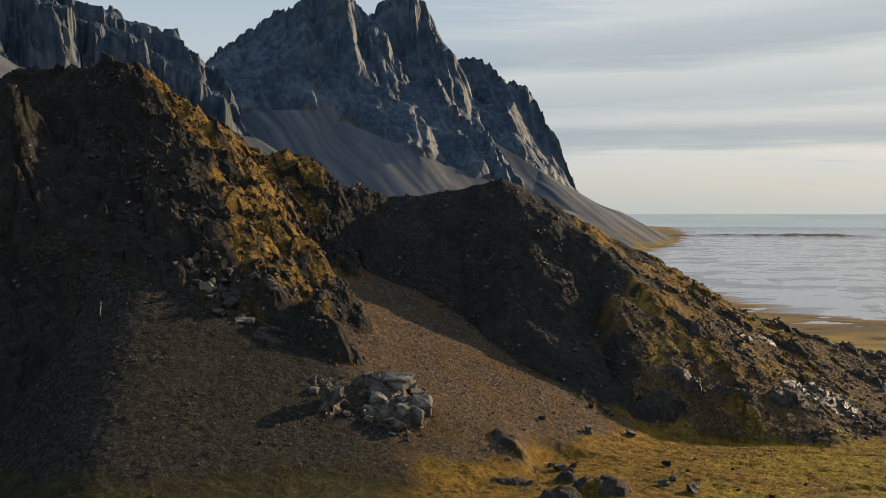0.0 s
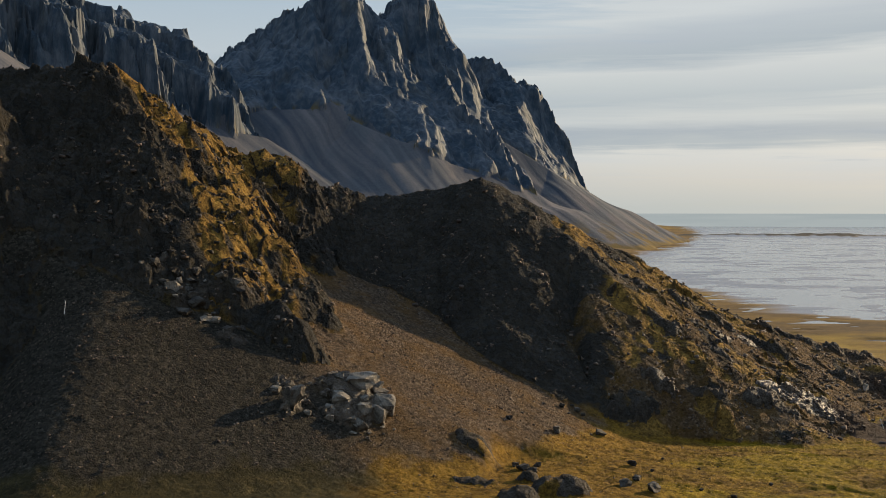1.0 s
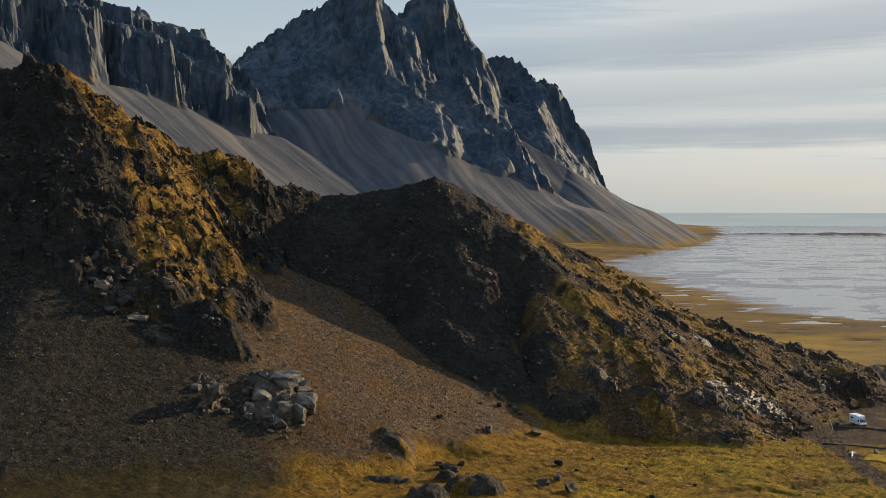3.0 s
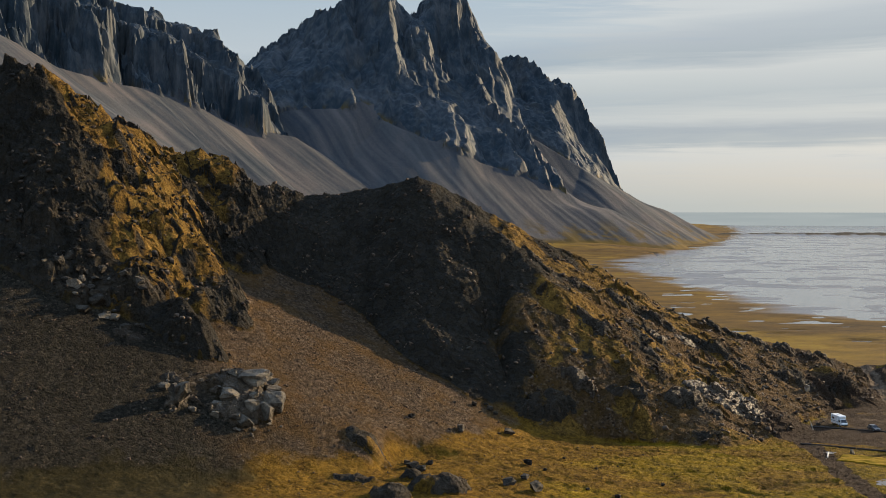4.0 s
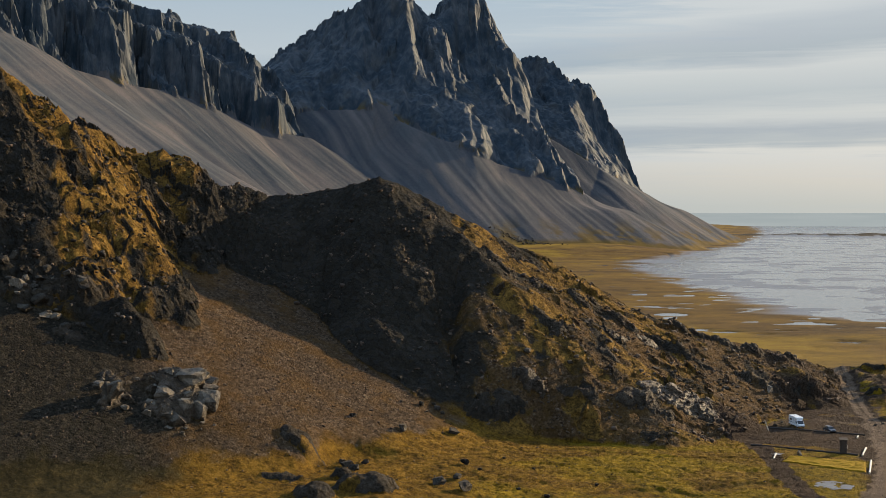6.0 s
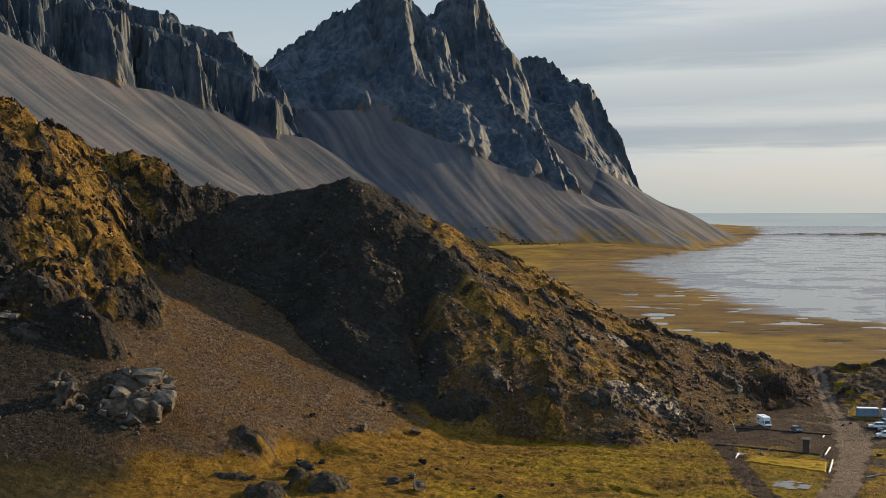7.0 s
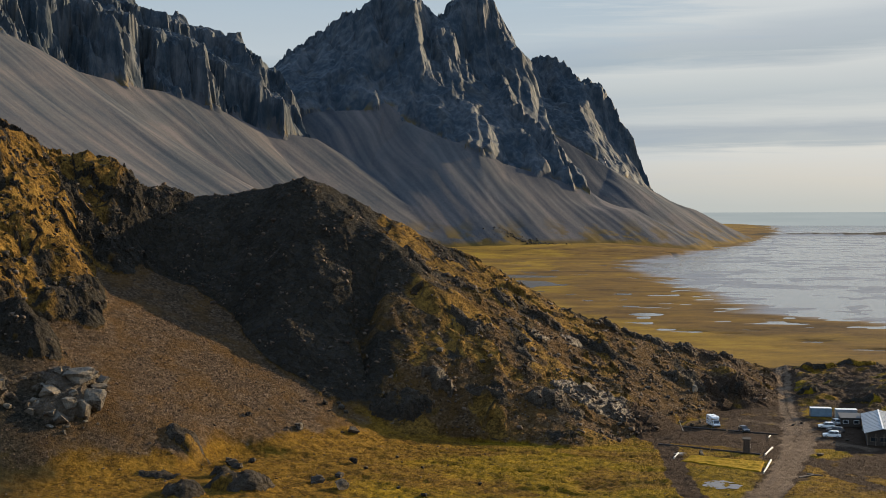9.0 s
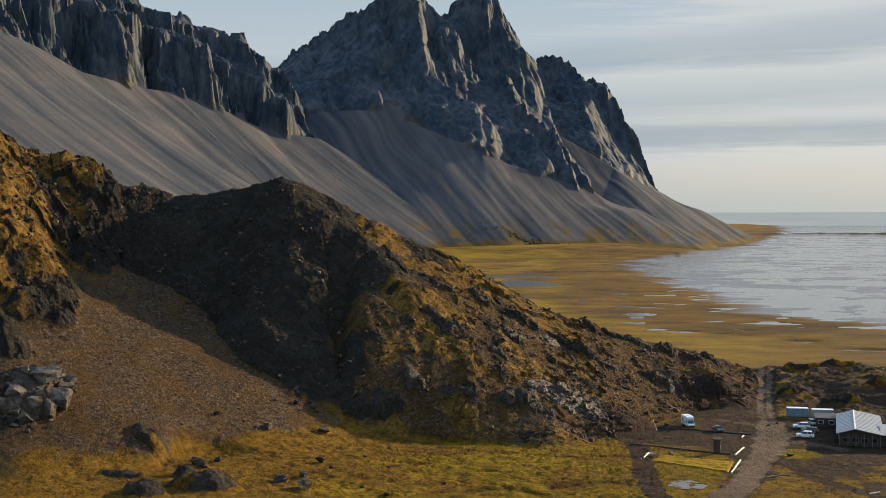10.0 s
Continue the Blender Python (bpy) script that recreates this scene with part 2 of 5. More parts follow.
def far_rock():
    m, t, s = material("hazed_mountain_rock")
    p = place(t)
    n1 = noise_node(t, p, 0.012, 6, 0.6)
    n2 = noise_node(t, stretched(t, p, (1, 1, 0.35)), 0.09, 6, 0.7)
    # blue cast of the distant air is painted into the stone's own colour
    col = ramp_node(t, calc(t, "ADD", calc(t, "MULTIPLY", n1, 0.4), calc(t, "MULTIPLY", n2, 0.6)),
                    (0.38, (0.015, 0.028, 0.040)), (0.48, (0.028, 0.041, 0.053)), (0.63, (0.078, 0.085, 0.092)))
    col = mixed(t, calc(t, "MULTIPLY", mask(t, "green"), 0.85), col, (0.085, 0.058, 0.016))
    cell = t.nodes.new("ShaderNodeTexVoronoi")
    cell.inputs["Scale"].default_value = 0.075
    t.links.new(stretched(t, p, (1, 1, 0.4)), cell.inputs["Vector"])
    small = t.nodes.new("ShaderNodeTexVoronoi")
    small.inputs["Scale"].default_value = 0.2
    t.links.new(stretched(t, p, (1, 1, 0.5)), small.inputs["Vector"])
    broken = calc(t, "ADD", calc(t, "MULTIPLY", cell.outputs["Distance"], -0.9), calc(t, "MULTIPLY", small.outputs["Distance"], -0.4))
    t.links.new(col, s.inputs["Base Color"])
    s.inputs["Roughness"].default_value = 0.7
    s.inputs["Specular IOR Level"].default_value = 0.12
    relief(t, s, calc(t, "ADD", n2, broken), 0.16, 5.0)
    return m


def far_scree():
    m, t, s = material("hazed_mountain_scree")
    p = place(t)
    streak = mask(t, "streak")
    n1, n2 = noise_node(t, p, 0.02, 5), noise_node(t, p, 0.4, 4, 0.7)
    v = calc(t, "ADD", calc(t, "MULTIPLY", streak, 0.54), calc(t, "MULTIPLY", n2, 0.46))
    # bluish dark tones: far haze and shade tinted into the scree colour
    col = ramp_node(t, v, (0.30, (0.034, 0.039, 0.047)), (0.43, (0.054, 0.056, 0.061)), (0.54, (0.077, 0.072, 0.071)), (0.72, (0.116, 0.103, 0.096)))
    cool = ramp_node(t, noise_node(t, stretched(t, p, (1.0, 0.5, 0.5), (0, 0, 28)), 0.011, 4, 0.6), (0.44, 0.0), (0.58, 0.75))
    col = mixed(t, cool, col, mixed(t, 1.0, col, (0.66, 0.78, 0.86), "MULTIPLY"))
    col = mixed(t, mask(t, "green"), col, ramp_node(t, n1, (0.35, (0.062, 0.044, 0.016)), (0.65, (0.125, 0.080, 0.019))))
    t.links.new(col, s.inputs["Base Color"])
    s.inputs["Roughness"].default_value = 0.95
    s.inputs["Specular IOR Level"].default_value = 0.06
    relief(t, s, n2, 0.5, 1.0)
    return m


def marsh():
    """The flat land out to the shore: yellow and russet marsh, then grey wet sand."""
    m, t, s = material("marsh_and_sand")
    p = place(t)
    wide = stretched(t, p, (0.6, 1.0, 1.0))
    n1, n2, n3 = noise_node(t, wide, 0.010, 5, 0.6), noise_node(t, wide, 0.045, 7, 0.7), noise_node(t, wide, 0.5, 5, 0.75)
    v = calc(t, "ADD", calc(t, "MULTIPLY", n1, 0.40), calc(t, "ADD", calc(t, "MULTIPLY", n2, 0.40), calc(t, "MULTIPLY", n3, 0.20)))
    turf = ramp_node(t, v, (0.39, (0.060, 0.034, 0.007)), (0.45, (0.115, 0.068, 0.009)), (0.51, (0.168, 0.102, 0.011)), (0.60, (0.24, 0.152, 0.016)))
    russet = ramp_node(t, v, (0.39, (0.034, 0.020, 0.008)), (0.47, (0.080, 0.045, 0.012)), (0.54, (0.125, 0.070, 0.014)), (0.62, (0.18, 0.115, 0.016)))
    turf = mixed(t, mask(t, "russet"), turf, russet)
    turf = mixed(t, mask(t, "lava"), turf, (0.030, 0.027, 0.022))
    sand = ramp_node(t, n2, (0.35, (0.07, 0.056, 0.044)), (0.65, (0.13, 0.108, 0.088)))
    col = mixed(t, mask(t, "sand"), turf, sand)
    t.links.new(col, s.inputs["Base Color"])
    t.links.new(calc(t, "MULTIPLY_ADD", mask(t, "sand"), -0.58, 0.92), s.inputs["Roughness"])
    t.links.new(calc(t, "MULTIPLY_ADD", mask(t, "sand"), 0.4, 0.05), s.inputs["Specular IOR Level"])
    relief(t, s, n3, 0.6, 0.4)
    return m


def water(name, colour, rough, ripple):
    m, t, s = material(name)
    s.inputs["Base Color"].default_value = (*colour, 1)
    s.inputs["Roughness"].default_value = rough
    s.inputs["IOR"].default_value = 1.33
    p = place(t)
    relief(t, s, noise_node(t, stretched(t, p, (0.4, 1, 1)), ripple, 4, 0.6), 0.25, 0.5)
    return m


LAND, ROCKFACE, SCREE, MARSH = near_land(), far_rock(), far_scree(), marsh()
BOULDER, DARK_BOULDER, STONES = boulder_stone("pale_stone", 0.62), boulder_stone("dark_stone", 0.3), scree_stone()
DARK_RUBBLE, WHITE_STONE = boulder_stone("dark_rubble", 0.26), boulder_stone("white_stone", 1.9)
LAGOON = water("shallow_water", (0.12, 0.12, 0.115), 0.15, 0.25)
SEA = water("sea_water", (0.10, 0.15, 0.17), 0.3, 0.05)

# ---- land forms: crest lines, slopes and broken rock, as plain arithmetic ----
def lattice(ix, iy, seed):
    h = (ix.astype(np.int64) * 374761393 + iy.astype(np.int64) * 668265263 + seed * 982451653) & 0xFFFFFFFF
    h = ((h ^ (h >> 13)) * 1274126177) & 0xFFFFFFFF
    h = ((h ^ (h >> 16)) * 2246822519) & 0xFFFFFFFF
    return ((h ^ (h >> 15)) & 0xFFFFFF) / 16777216.0


def grain(x, y, seed=0):
    """Smooth gradient noise, about -1 to 1."""
    ix, iy = np.floor(x), np.floor(y)
    fx, fy = x - ix, y - iy
    u, v = fx * fx * fx * (fx * (fx * 6 - 15) + 10), fy * fy * fy * (fy * (fy * 6 - 15) + 10)
    out = 0
    for dx in (0, 1):
        for dy in (0, 1):
            a = lattice(ix + dx, iy + dy, seed) * 2 * np.pi
            g = np.cos(a) * (fx - dx) + np.sin(a) * (fy - dy)
            out = out + g * (u if dx else 1 - u) * (v if dy else 1 - v)
    return out * 1.5


def fractal(x, y, size, octaves=4, seed=0, gain=0.5):
    out, amp = 0, 1.0
    for i in range(octaves):
        out = out + amp * grain(x / size + 17.3 * i, y / size - 9.1 * i, seed + i)
        size, amp = size * 0.49, amp * gain
    return out


def ridged(x, y, size, octaves=4, seed=0, gain=0.5):
    out, amp = 0, 1.0
    for i in range(octaves):
        out = out + amp * (1 - 2 * np.abs(grain(x / size + 5.7 * i, y / size + 3.3 * i, seed + i)))
        size, amp = size * 0.49, amp * gain
    return out


def blocks(x, y, size, seed=0, tilt=0.6):
    """Broken rock: every cell of a jittered pattern is a tilted facet with its own height."""
    gx, gy = x / size, y / size
    ix, iy = np.floor(gx), np.floor(gy)
    best = np.full(np.shape(x), 9.0)
    out = np.zeros(np.shape(x))
    for dx in (-1, 0, 1):
        for dy in (-1, 0, 1):
            cx, cy = ix + dx, iy + dy
            px, py = cx + lattice(cx, cy, seed), cy + lattice(cx, cy, seed + 1)
            d = (gx - px) ** 2 + (gy - py) ** 2
            h = lattice(cx, cy, seed + 2) - 0.5
            h = h + tilt * ((lattice(cx, cy, seed + 3) - 0.5) * (gx - px) + (lattice(cx, cy, seed + 4) - 0.5) * (gy - py)) * 2
            near = d < best
            out = np.where(near, h, out)
            best = np.where(near, d, best)
    return out * size


def along(x, y, line):
    """Distance from a crest line (minus on its left hand), the crest's height there and the way along it, 0 to 1."""
    best = np.full(np.shape(x), 1e9)
    side, height, way = np.zeros(np.shape(x)), np.zeros(np.shape(x)), np.zeros(np.shape(x))
    lengths = [math.dist(a[:2], b[:2]) for a, b in zip(line, line[1:])]
    run = 0.0
    for a, b, n in zip(line, line[1:], lengths):
        ux, uy = (b[0] - a[0]) / n, (b[1] - a[1]) / n
        s = np.clip((x - a[0]) * ux + (y - a[1]) * uy, 0, n)
        qx, qy = x - a[0] - s * ux, y - a[1] - s * uy
        d = np.hypot(qx, qy)
        near = d < best
        best = np.where(near, d, best)
        side = np.where(near, np.where(qx * uy - qy * ux >= 0, d, -d), side)
        height = np.where(near, a[2] + (b[2] - a[2]) * s / n, height)
        way = np.where(near, (run + s) / sum(lengths), way)
        run += n
    return side, height, way


def level(x, y, line, spacing=18.0):
    """Height of a crest line as felt from a distance: its nearer stretches weigh most."""
    total, weight = np.zeros(np.shape(x)), np.zeros(np.shape(x))
    for a, b in zip(line, line[1:]):
        n = max(1, int(math.dist(a[:2], b[:2]) / spacing))
        for i in range(n):
            k = (i + 0.5) / n
            d2 = (x - a[0] - (b[0] - a[0]) * k) ** 2 + (y - a[1] - (b[1] - a[1]) * k) ** 2 + 9
            w = math.dist(a[:2], b[:2]) / n / (d2 * np.sqrt(d2))
            total, weight = total + w * (a[2] + (b[2] - a[2]) * k), weight + w
    return total / weight


def slope(x, y, line, left, right, round_off=1.5, nearest=False):
    """A ridge that falls off at the slopes left and right of its crest line."""
    out = np.full(np.shape(x), -1e3)
    for a, b in zip(line, line[1:]):
        side, height, _ = along(x, y, [a, b])
        d = np.sqrt(side * side + round_off * round_off) - round_off
        out = np.maximum(out, height - d * np.where(side < 0, left, right))
    side, height, way = along(x, y, line)
    if nearest:
        d = np.sqrt(side * side + round_off * round_off) - round_off
        out = height - d * np.where(side < 0, left, right)
    return out, side, way


def join(a, b, k=2.0):
    """The higher of two lands, with a soft valley between them."""
    m = np.maximum(a, b)
    return m + k * np.log1p(np.exp(-np.abs(a - b) / k)) - 0.0


def ramp(v, a, b):
    t = np.clip((v - a) / (b - a), 0, 1)
    return t * t * (3 - 2 * t)


# crests of the two joined hills, from the high top down to the car park
HILL_CREST = [(-175, 338, 92), (-125, 322, 99), (-96, 321, 101.5), (-86, 322, 99.5), (-76, 330, 94), (-66, 345, 83), (-60, 355, 80.5), (-51, 359, 81), (-43, 361, 77.5),
              (-35, 364, 69.5), (-20, 371, 68), (-8, 371, 68.3), (6, 371, 70.5), (15, 370, 73.3), (25, 374, 70), (33, 376, 65), (53, 383, 52.5), (76, 390, 41),
              (97, 396, 29), (127, 406, 17.5), (145, 415, 13), (165, 425, 7)]
TOP_SPUR = [(-90, 320, 100), (-80, 317, 94), (-71, 305, 80), (-59, 299, 65), (-50, 287, 52), (-44, 276, 44), (-36, 272, 38)]
KNOB_SPUR = [(-36, 272, 38), (-29, 269, 33), (-20, 265, 24), (-10, 257, 16)]
WEST_SPUR = [(-128, 312, 99), (-111, 291, 91), (-106, 281, 74), (-104, 272, 57)]
EAST_SPUR = [(15, 370, 72.5), (31, 365, 62.5), (46, 359, 51.5), (57, 351, 41), (61, 339, 28), (58, 327, 20), (50, 316, 12)]
EAST_FOOT = [(36, 306, 8), (52, 307, 6), (66, 308, 4.0), (82, 306, 2.2), (97, 312, 1.0), (117, 329, 0.8), (131, 350, 0.6), (146, 372, 0.6), (162, 398, 0.6), (172, 424, 0.6)]
SLAB_SPUR = [(97, 345, 14), (92, 326, 10), (90, 316, 4)]
LOW_SPUR = [(112, 352, 10.5), (111, 343, 10), (114, 334, 5)]
SHELF_SPUR = [(145, 414, 12.5), (150, 398, 9), (152, 387, 6)]


def scree_west(x, y):
    lip = -74 - 0.12 * (y - 240) - x
    return 26.7 - 0.389 * (x + 50) + 0.466 * (y - 240) - 1.15 * 4 * np.log1p(np.exp(np.clip(lip / 4, -30, 30)))


def scree_middle(x, y):
    return 27 - 0.413 * (x - 3) + 0.24 * (y - 312)


def plain(x, y):
    """The flat land: meadow, car park, marsh."""
    z = 0.075 * np.clip(100 - x, 0, 170) * ramp(y, 480, 380) + 0.02 * np.clip(y - 300, -60, 0)
    z = z + 0.5 * fractal(x, y, 28, 3, 40) * ramp(x, 128, 100)
    z = z - 2.0 * ramp(y, 430, 560)
    # the low rocky rise behind the containers
    z = z + 4.5 * np.exp(-(((x - 215) / 24) ** 2 + ((y - 402) / 22) ** 2)) + 3.0 * np.exp(-(((x - 205) / 40) ** 2 + ((y - 440) / 18) ** 2))
    rise = ramp(x, 166, 180) * ramp(y, 368, 385) * ramp(y, 470, 448)
    z = z + rise * (1.0 + 1.1 * ridged(x, y, 15, 3, 44))
    return z


def hills(x, y):
    """Height of the near land, and where it is bare rock and loose scree."""
    bend = 2.4 - 1.5 * ramp(x, 20, 60)
    wx, wy = x + bend * fractal(x, y, 14, 3, 11), y + bend * fractal(x, y, 14, 3, 12)
    crest, side, way = slope(wx, wy, HILL_CREST, 0.75, 0.95, 2, True)
    # the broad eastern flank, from the crest down to its foot at the meadow
    sf, zf, _ = along(wx, wy, EAST_FOOT)
    u = np.abs(sf) / (np.abs(sf) + np.abs(side) + 0.01)
    flank = zf + (along(wx, wy, HILL_CREST)[1] - zf) * u ** 0.88
    flank = np.where((sf < 0) & (side > 0), flank, -50.0) - 40 * ramp(x, 46, 26)
    top, s1, _ = slope(wx, wy, TOP_SPUR, 0.95, 1.6, 3, True)
    knob, s2, _ = slope(wx, wy, KNOB_SPUR, 0.75, 1.05, 3, True)
    wspur, _, _ = slope(wx, wy, WEST_SPUR, 1.4, 2.2, 2)
    east, s3, _ = slope(wx, wy, EAST_SPUR, 0.72, 1.15, 4, True)
    slab, _, _ = slope(wx, wy, SLAB_SPUR, 0.5, 0.6, 2)
    low, _, _ = slope(wx, wy, LOW_SPUR, 0.62, 0.5, 2)
    shelf, _, _ = slope(wx, wy, SHELF_SPUR, 0.55, 0.55, 2)
    rock = crest
    for other in (top, knob, wspur, east, flank, slab, low, shelf):
        rock = join(rock, other, 0.8)
    flat = plain(x, y)
    over = ramp(y, 254, 274)
    scree = scree_west(x, y) * (1 - over) + scree_middle(x, y) * over - 200 * ramp(y, 338, 365) - 60 * ramp(x, 12, 40) * (1 - over)
    loose = join(scree, flat, 1.2)
    return rock, scree, flat, loose
def sheet(name, x, y, z, keep, material_, masks, parent=None, smooth=True):
    """One mesh from a grid of heights; keep says which of its squares belong to it."""
    rows, cols = z.shape
    index = np.arange(rows * cols).reshape(rows, cols)
    quads = np.stack([index[:-1, :-1], index[:-1, 1:], index[1:, 1:], index[1:, :-1]], -1)[keep]
    used = np.unique(quads)
    back = np.zeros(rows * cols, np.int64)
    back[used] = np.arange(len(used))
    points = np.stack([x.ravel()[used], y.ravel()[used], z.ravel()[used]], -1)
    mesh = bpy.data.meshes.new(name)
    mesh.vertices.add(len(used))
    mesh.vertices.foreach_set("co", points.ravel())
    n = len(quads)
    mesh.loops.add(n * 4)
    mesh.loops.foreach_set("vertex_index", back[quads].ravel())
    mesh.polygons.add(n)
    mesh.polygons.foreach_set("loop_start", np.arange(n) * 4)
    mesh.update(calc_edges=True)
    mesh.polygons.foreach_set("use_smooth", np.full(n, smooth))
    for key, values in masks.items():
        a = mesh.attributes.new(key, "FLOAT", "POINT")
        a.data.foreach_set("value", np.ascontiguousarray(values.ravel()[used], dtype=np.float32))
    mesh.materials.append(material_)
    ob = new(name, mesh)
    ob.parent = parent
    return ob


def corners(v):
    return (v[:-1, :-1] + v[1:, :-1] + v[:-1, 1:] + v[1:, 1:]) / 4


# ---- the near hills and meadow ----
# rock humps that stand out of the grass: x, y, half length, half width, height, turn
HUMPS = [(29, 241, 7.5, 5.0, 3.4, 20), (23, 249, 3.0, 2.4, 2.2, 0), (12.5, 258, 6.0, 3.2, 1.9, -15), (20, 232, 4.5, 3.5, 2.6, 30), (12, 243, 6.0, 2.2, 1.3, 10), (158, 397, 6.5, 5.0, 4.0, 10), (150, 402, 5.0, 4.0, 4.0, 0), (176, 397, 4.0, 3.0, 3.2, 0), (188, 440, 8, 3.0, 2.6, 10), (203, 444, 9, 3.5, 3.0, 0), (190, 380, 7, 2.5, 2.6, 0), (206, 396, 8, 3.5, 2.6, -10)]
# jagged outcrops: x, y, half length, half width, height, turn, how pale
OUTCROPS = [(-15, 258, 11.5, 6.5, 3.0, 82, 0.8), (-10.5, 253.5, 3.4, 2.8, 3.4, 20, 1.0), (-27, 247, 3.4, 2.2, 2.8, 50, 0.9), (-29, 254, 3.5, 2.0, 1.6, 0, 0.6), (-17, 249.5, 4.2, 2.4, 2.2, 10, 0.9), (-23, 250, 2.0, 1.6, 1.5, 0, 0.7),
            (-29.5, 270.5, 9.0, 7.5, 5.0, -30, 0.05), (-47, 275, 9.0, 5.0, 4.5, 20, 0.2), (-56, 268, 6.0, 4.0, 3.5, 10, 0.2), (-42, 262, 4.0, 2.6, 2.0, 0, 0.4), (-70, 282, 7.0, 4.0, 4.0, -30, 0.1),
            (105, 334.5, 13.0, 7.5, 2.2, -6, 0.8), (92, 325, 6.5, 4.0, 4.0, 20, 0.45), (99, 322, 4.0, 2.2, 1.8, -15, 0.3), (109, 375, 11.0, 2.6, 3.6, -14, 0.15), (100, 371, 4.5, 3.0, 2.0, 10, 0.8), (118, 372, 4.0, 2.0, 2.0, -20, 0.2),
            (135, 379, 8.5, 3.6, 4.4, -12, 0.3), (143.5, 379, 4.0, 3.6, 4.6, 0, 0.05), (152, 383, 5.0, 4.0, 5.0, 0, 0.05), (111, 398.5, 5.0, 2.5, 2.2, 0, 0.2), (120, 402, 4.0, 2.0, 2.2, 0, 0.2), (128, 403, 6.0, 2.5, 2.8, 15, 0.3),
            (138, 408, 5.0, 2.5, 2.6, 0, 0.3), (146, 409, 4.5, 2.2, 2.2, 0, 0.3), (153, 416, 5.0, 2.5, 2.6, 0, 0.2), (90, 361, 3.0, 2.0, 1.8, 0, 0.7), (93, 376, 4.5, 2.2, 2.4, 0, 0.3), (78, 372, 5.0, 2.6, 2.4, -20, 0.2),
            (54, 311, 8.0, 4.0, 4.2, 15, 0.15), (63, 320, 5.0, 3.0, 3.6, -30, 0.6), (75, 319, 6.0, 2.6, 2.0, 0, 0.4), (69, 345, 6.0, 3.0, 2.4, -30, 0.2), (52, 362, 6.0, 3.0, 3.0, -35, 0.15), (84, 345, 5.0, 2.4, 1.8, -20, 0.3), (66, 366, 5.0, 2.4, 2.2, -20, 0.3)]
# worn edges of the turf, the low ground on their right hand
BANKS = [[(80, 258, 0), (87, 263, 0), (95, 265, 0), (102, 262, 0)], [(99, 267, 0), (104, 272, 0), (112, 275, 0), (121, 277, 0)]]
ROADS = [([(187, 500, 0), (185.5, 491, 0), (176, 440, 0), (171, 410, 0), (165, 371, 0), (161, 331, 0), (154.2, 304, 0), (146.5, 280, 0), (140, 264, 0), (122, 222, 0)], 3.6),
         ([(160, 328, 0), (168, 318, 0), (178, 312, 0), (200, 303, 0), (236, 296, 0)], 5.5), ([(122, 322, 0), (124, 303, 0), (123, 280, 0), (125, 256, 0), (128, 230, 0)], 2.6),
         ([(157, 300, 0), (161, 283, 0), (175, 262, 0), (190, 240, 0)], 2.0), ([(163, 345, 0), (172, 342, 0), (181, 340, 0)], 7.0), ([(127, 331, 0), (150, 325, 0), (160, 328, 0)], 13.0), ([(165, 335, 0), (176, 330, 0)], 10.0)]


def humps(x, y):
    out = np.full(np.shape(x), -1e3)
    for i, (cx, cy, rx, ry, h, turn) in enumerate(HUMPS):
        c, k = math.cos(radians(turn)), math.sin(radians(turn))
        dx, dy = x - cx, y - cy
        u, v = (dx * c + dy * k) / rx, (dy * c - dx * k) / ry
        r = np.sqrt(u * u + v * v) + 0.16 * fractal(x, y, 3.0, 3, 400 + i)
        out = np.maximum(out, h * (1.0 - np.maximum(r, 0) ** 3.5) * (1 + 0.25 * np.clip(u, -1, 1)))
    return out


def outcrops(x, y):
    """How far broken rock stands out of the hillside, and how pale it is."""
    out, pale = np.full(np.shape(x), -4.0), np.zeros(np.shape(x))
    bx, by = x + 0.8 * blocks(x, y, 2.6, 431, 0.4), y + 0.8 * blocks(x, y, 2.6, 437, 0.4)
    for i, (cx, cy, rx, ry, h, turn, tone) in enumerate(OUTCROPS):
        c, k = math.cos(radians(turn)), math.sin(radians(turn))
        dx, dy = bx - cx, by - cy
        u, v = (dx * c + dy * k) / rx, (dy * c - dx * k) / ry
        r = np.sqrt(u * u + v * v)
        own = np.maximum(h * (1.0 - np.clip(r, 0, 2.2) ** 2.6), -4)
        pale = np.where(own > out, tone, pale)
        out = np.maximum(out, own)
    return out, pale


def roadway(x, y):
    """Pale driven gravel: the road, wider where it meets the forecourt, with two wheel ruts beyond."""
    d, _, _ = along(x, y, ROADS[0][0])
    d = np.abs(d)
    half = 2.2 + 2.4 * ramp(y, 362, 338) - 1.2 * ramp(y, 316, 298)
    worn = ramp(d + 1.1 * fractal(x, y, 6, 4, 426), half + 0.9, half - 0.9)
    ruts = 1 - 0.55 * ramp(d, 0.75, 0.25) * ramp(y, 340, 366)
    fork, _, _ = along(x, y, [(160, 333, 0), (168, 322, 0), (176, 315, 0)])
    drive = ramp(np.abs(fork) + 1.6 * fractal(x, y, 7, 4, 427), 3.6, 1.2) * 0.55
    lot, _, _ = along(x, y, [(162, 345, 0), (152, 353, 0), (148, 356, 0)])
    drive = np.maximum(drive, ramp(np.abs(lot) + 1.6 * fractal(x, y, 7, 4, 431), 3.2, 0.8) * 0.5)
    return np.maximum(worn * ruts, drive) * (0.98 + 0.25 * fractal(x, y, 4, 3, 428))


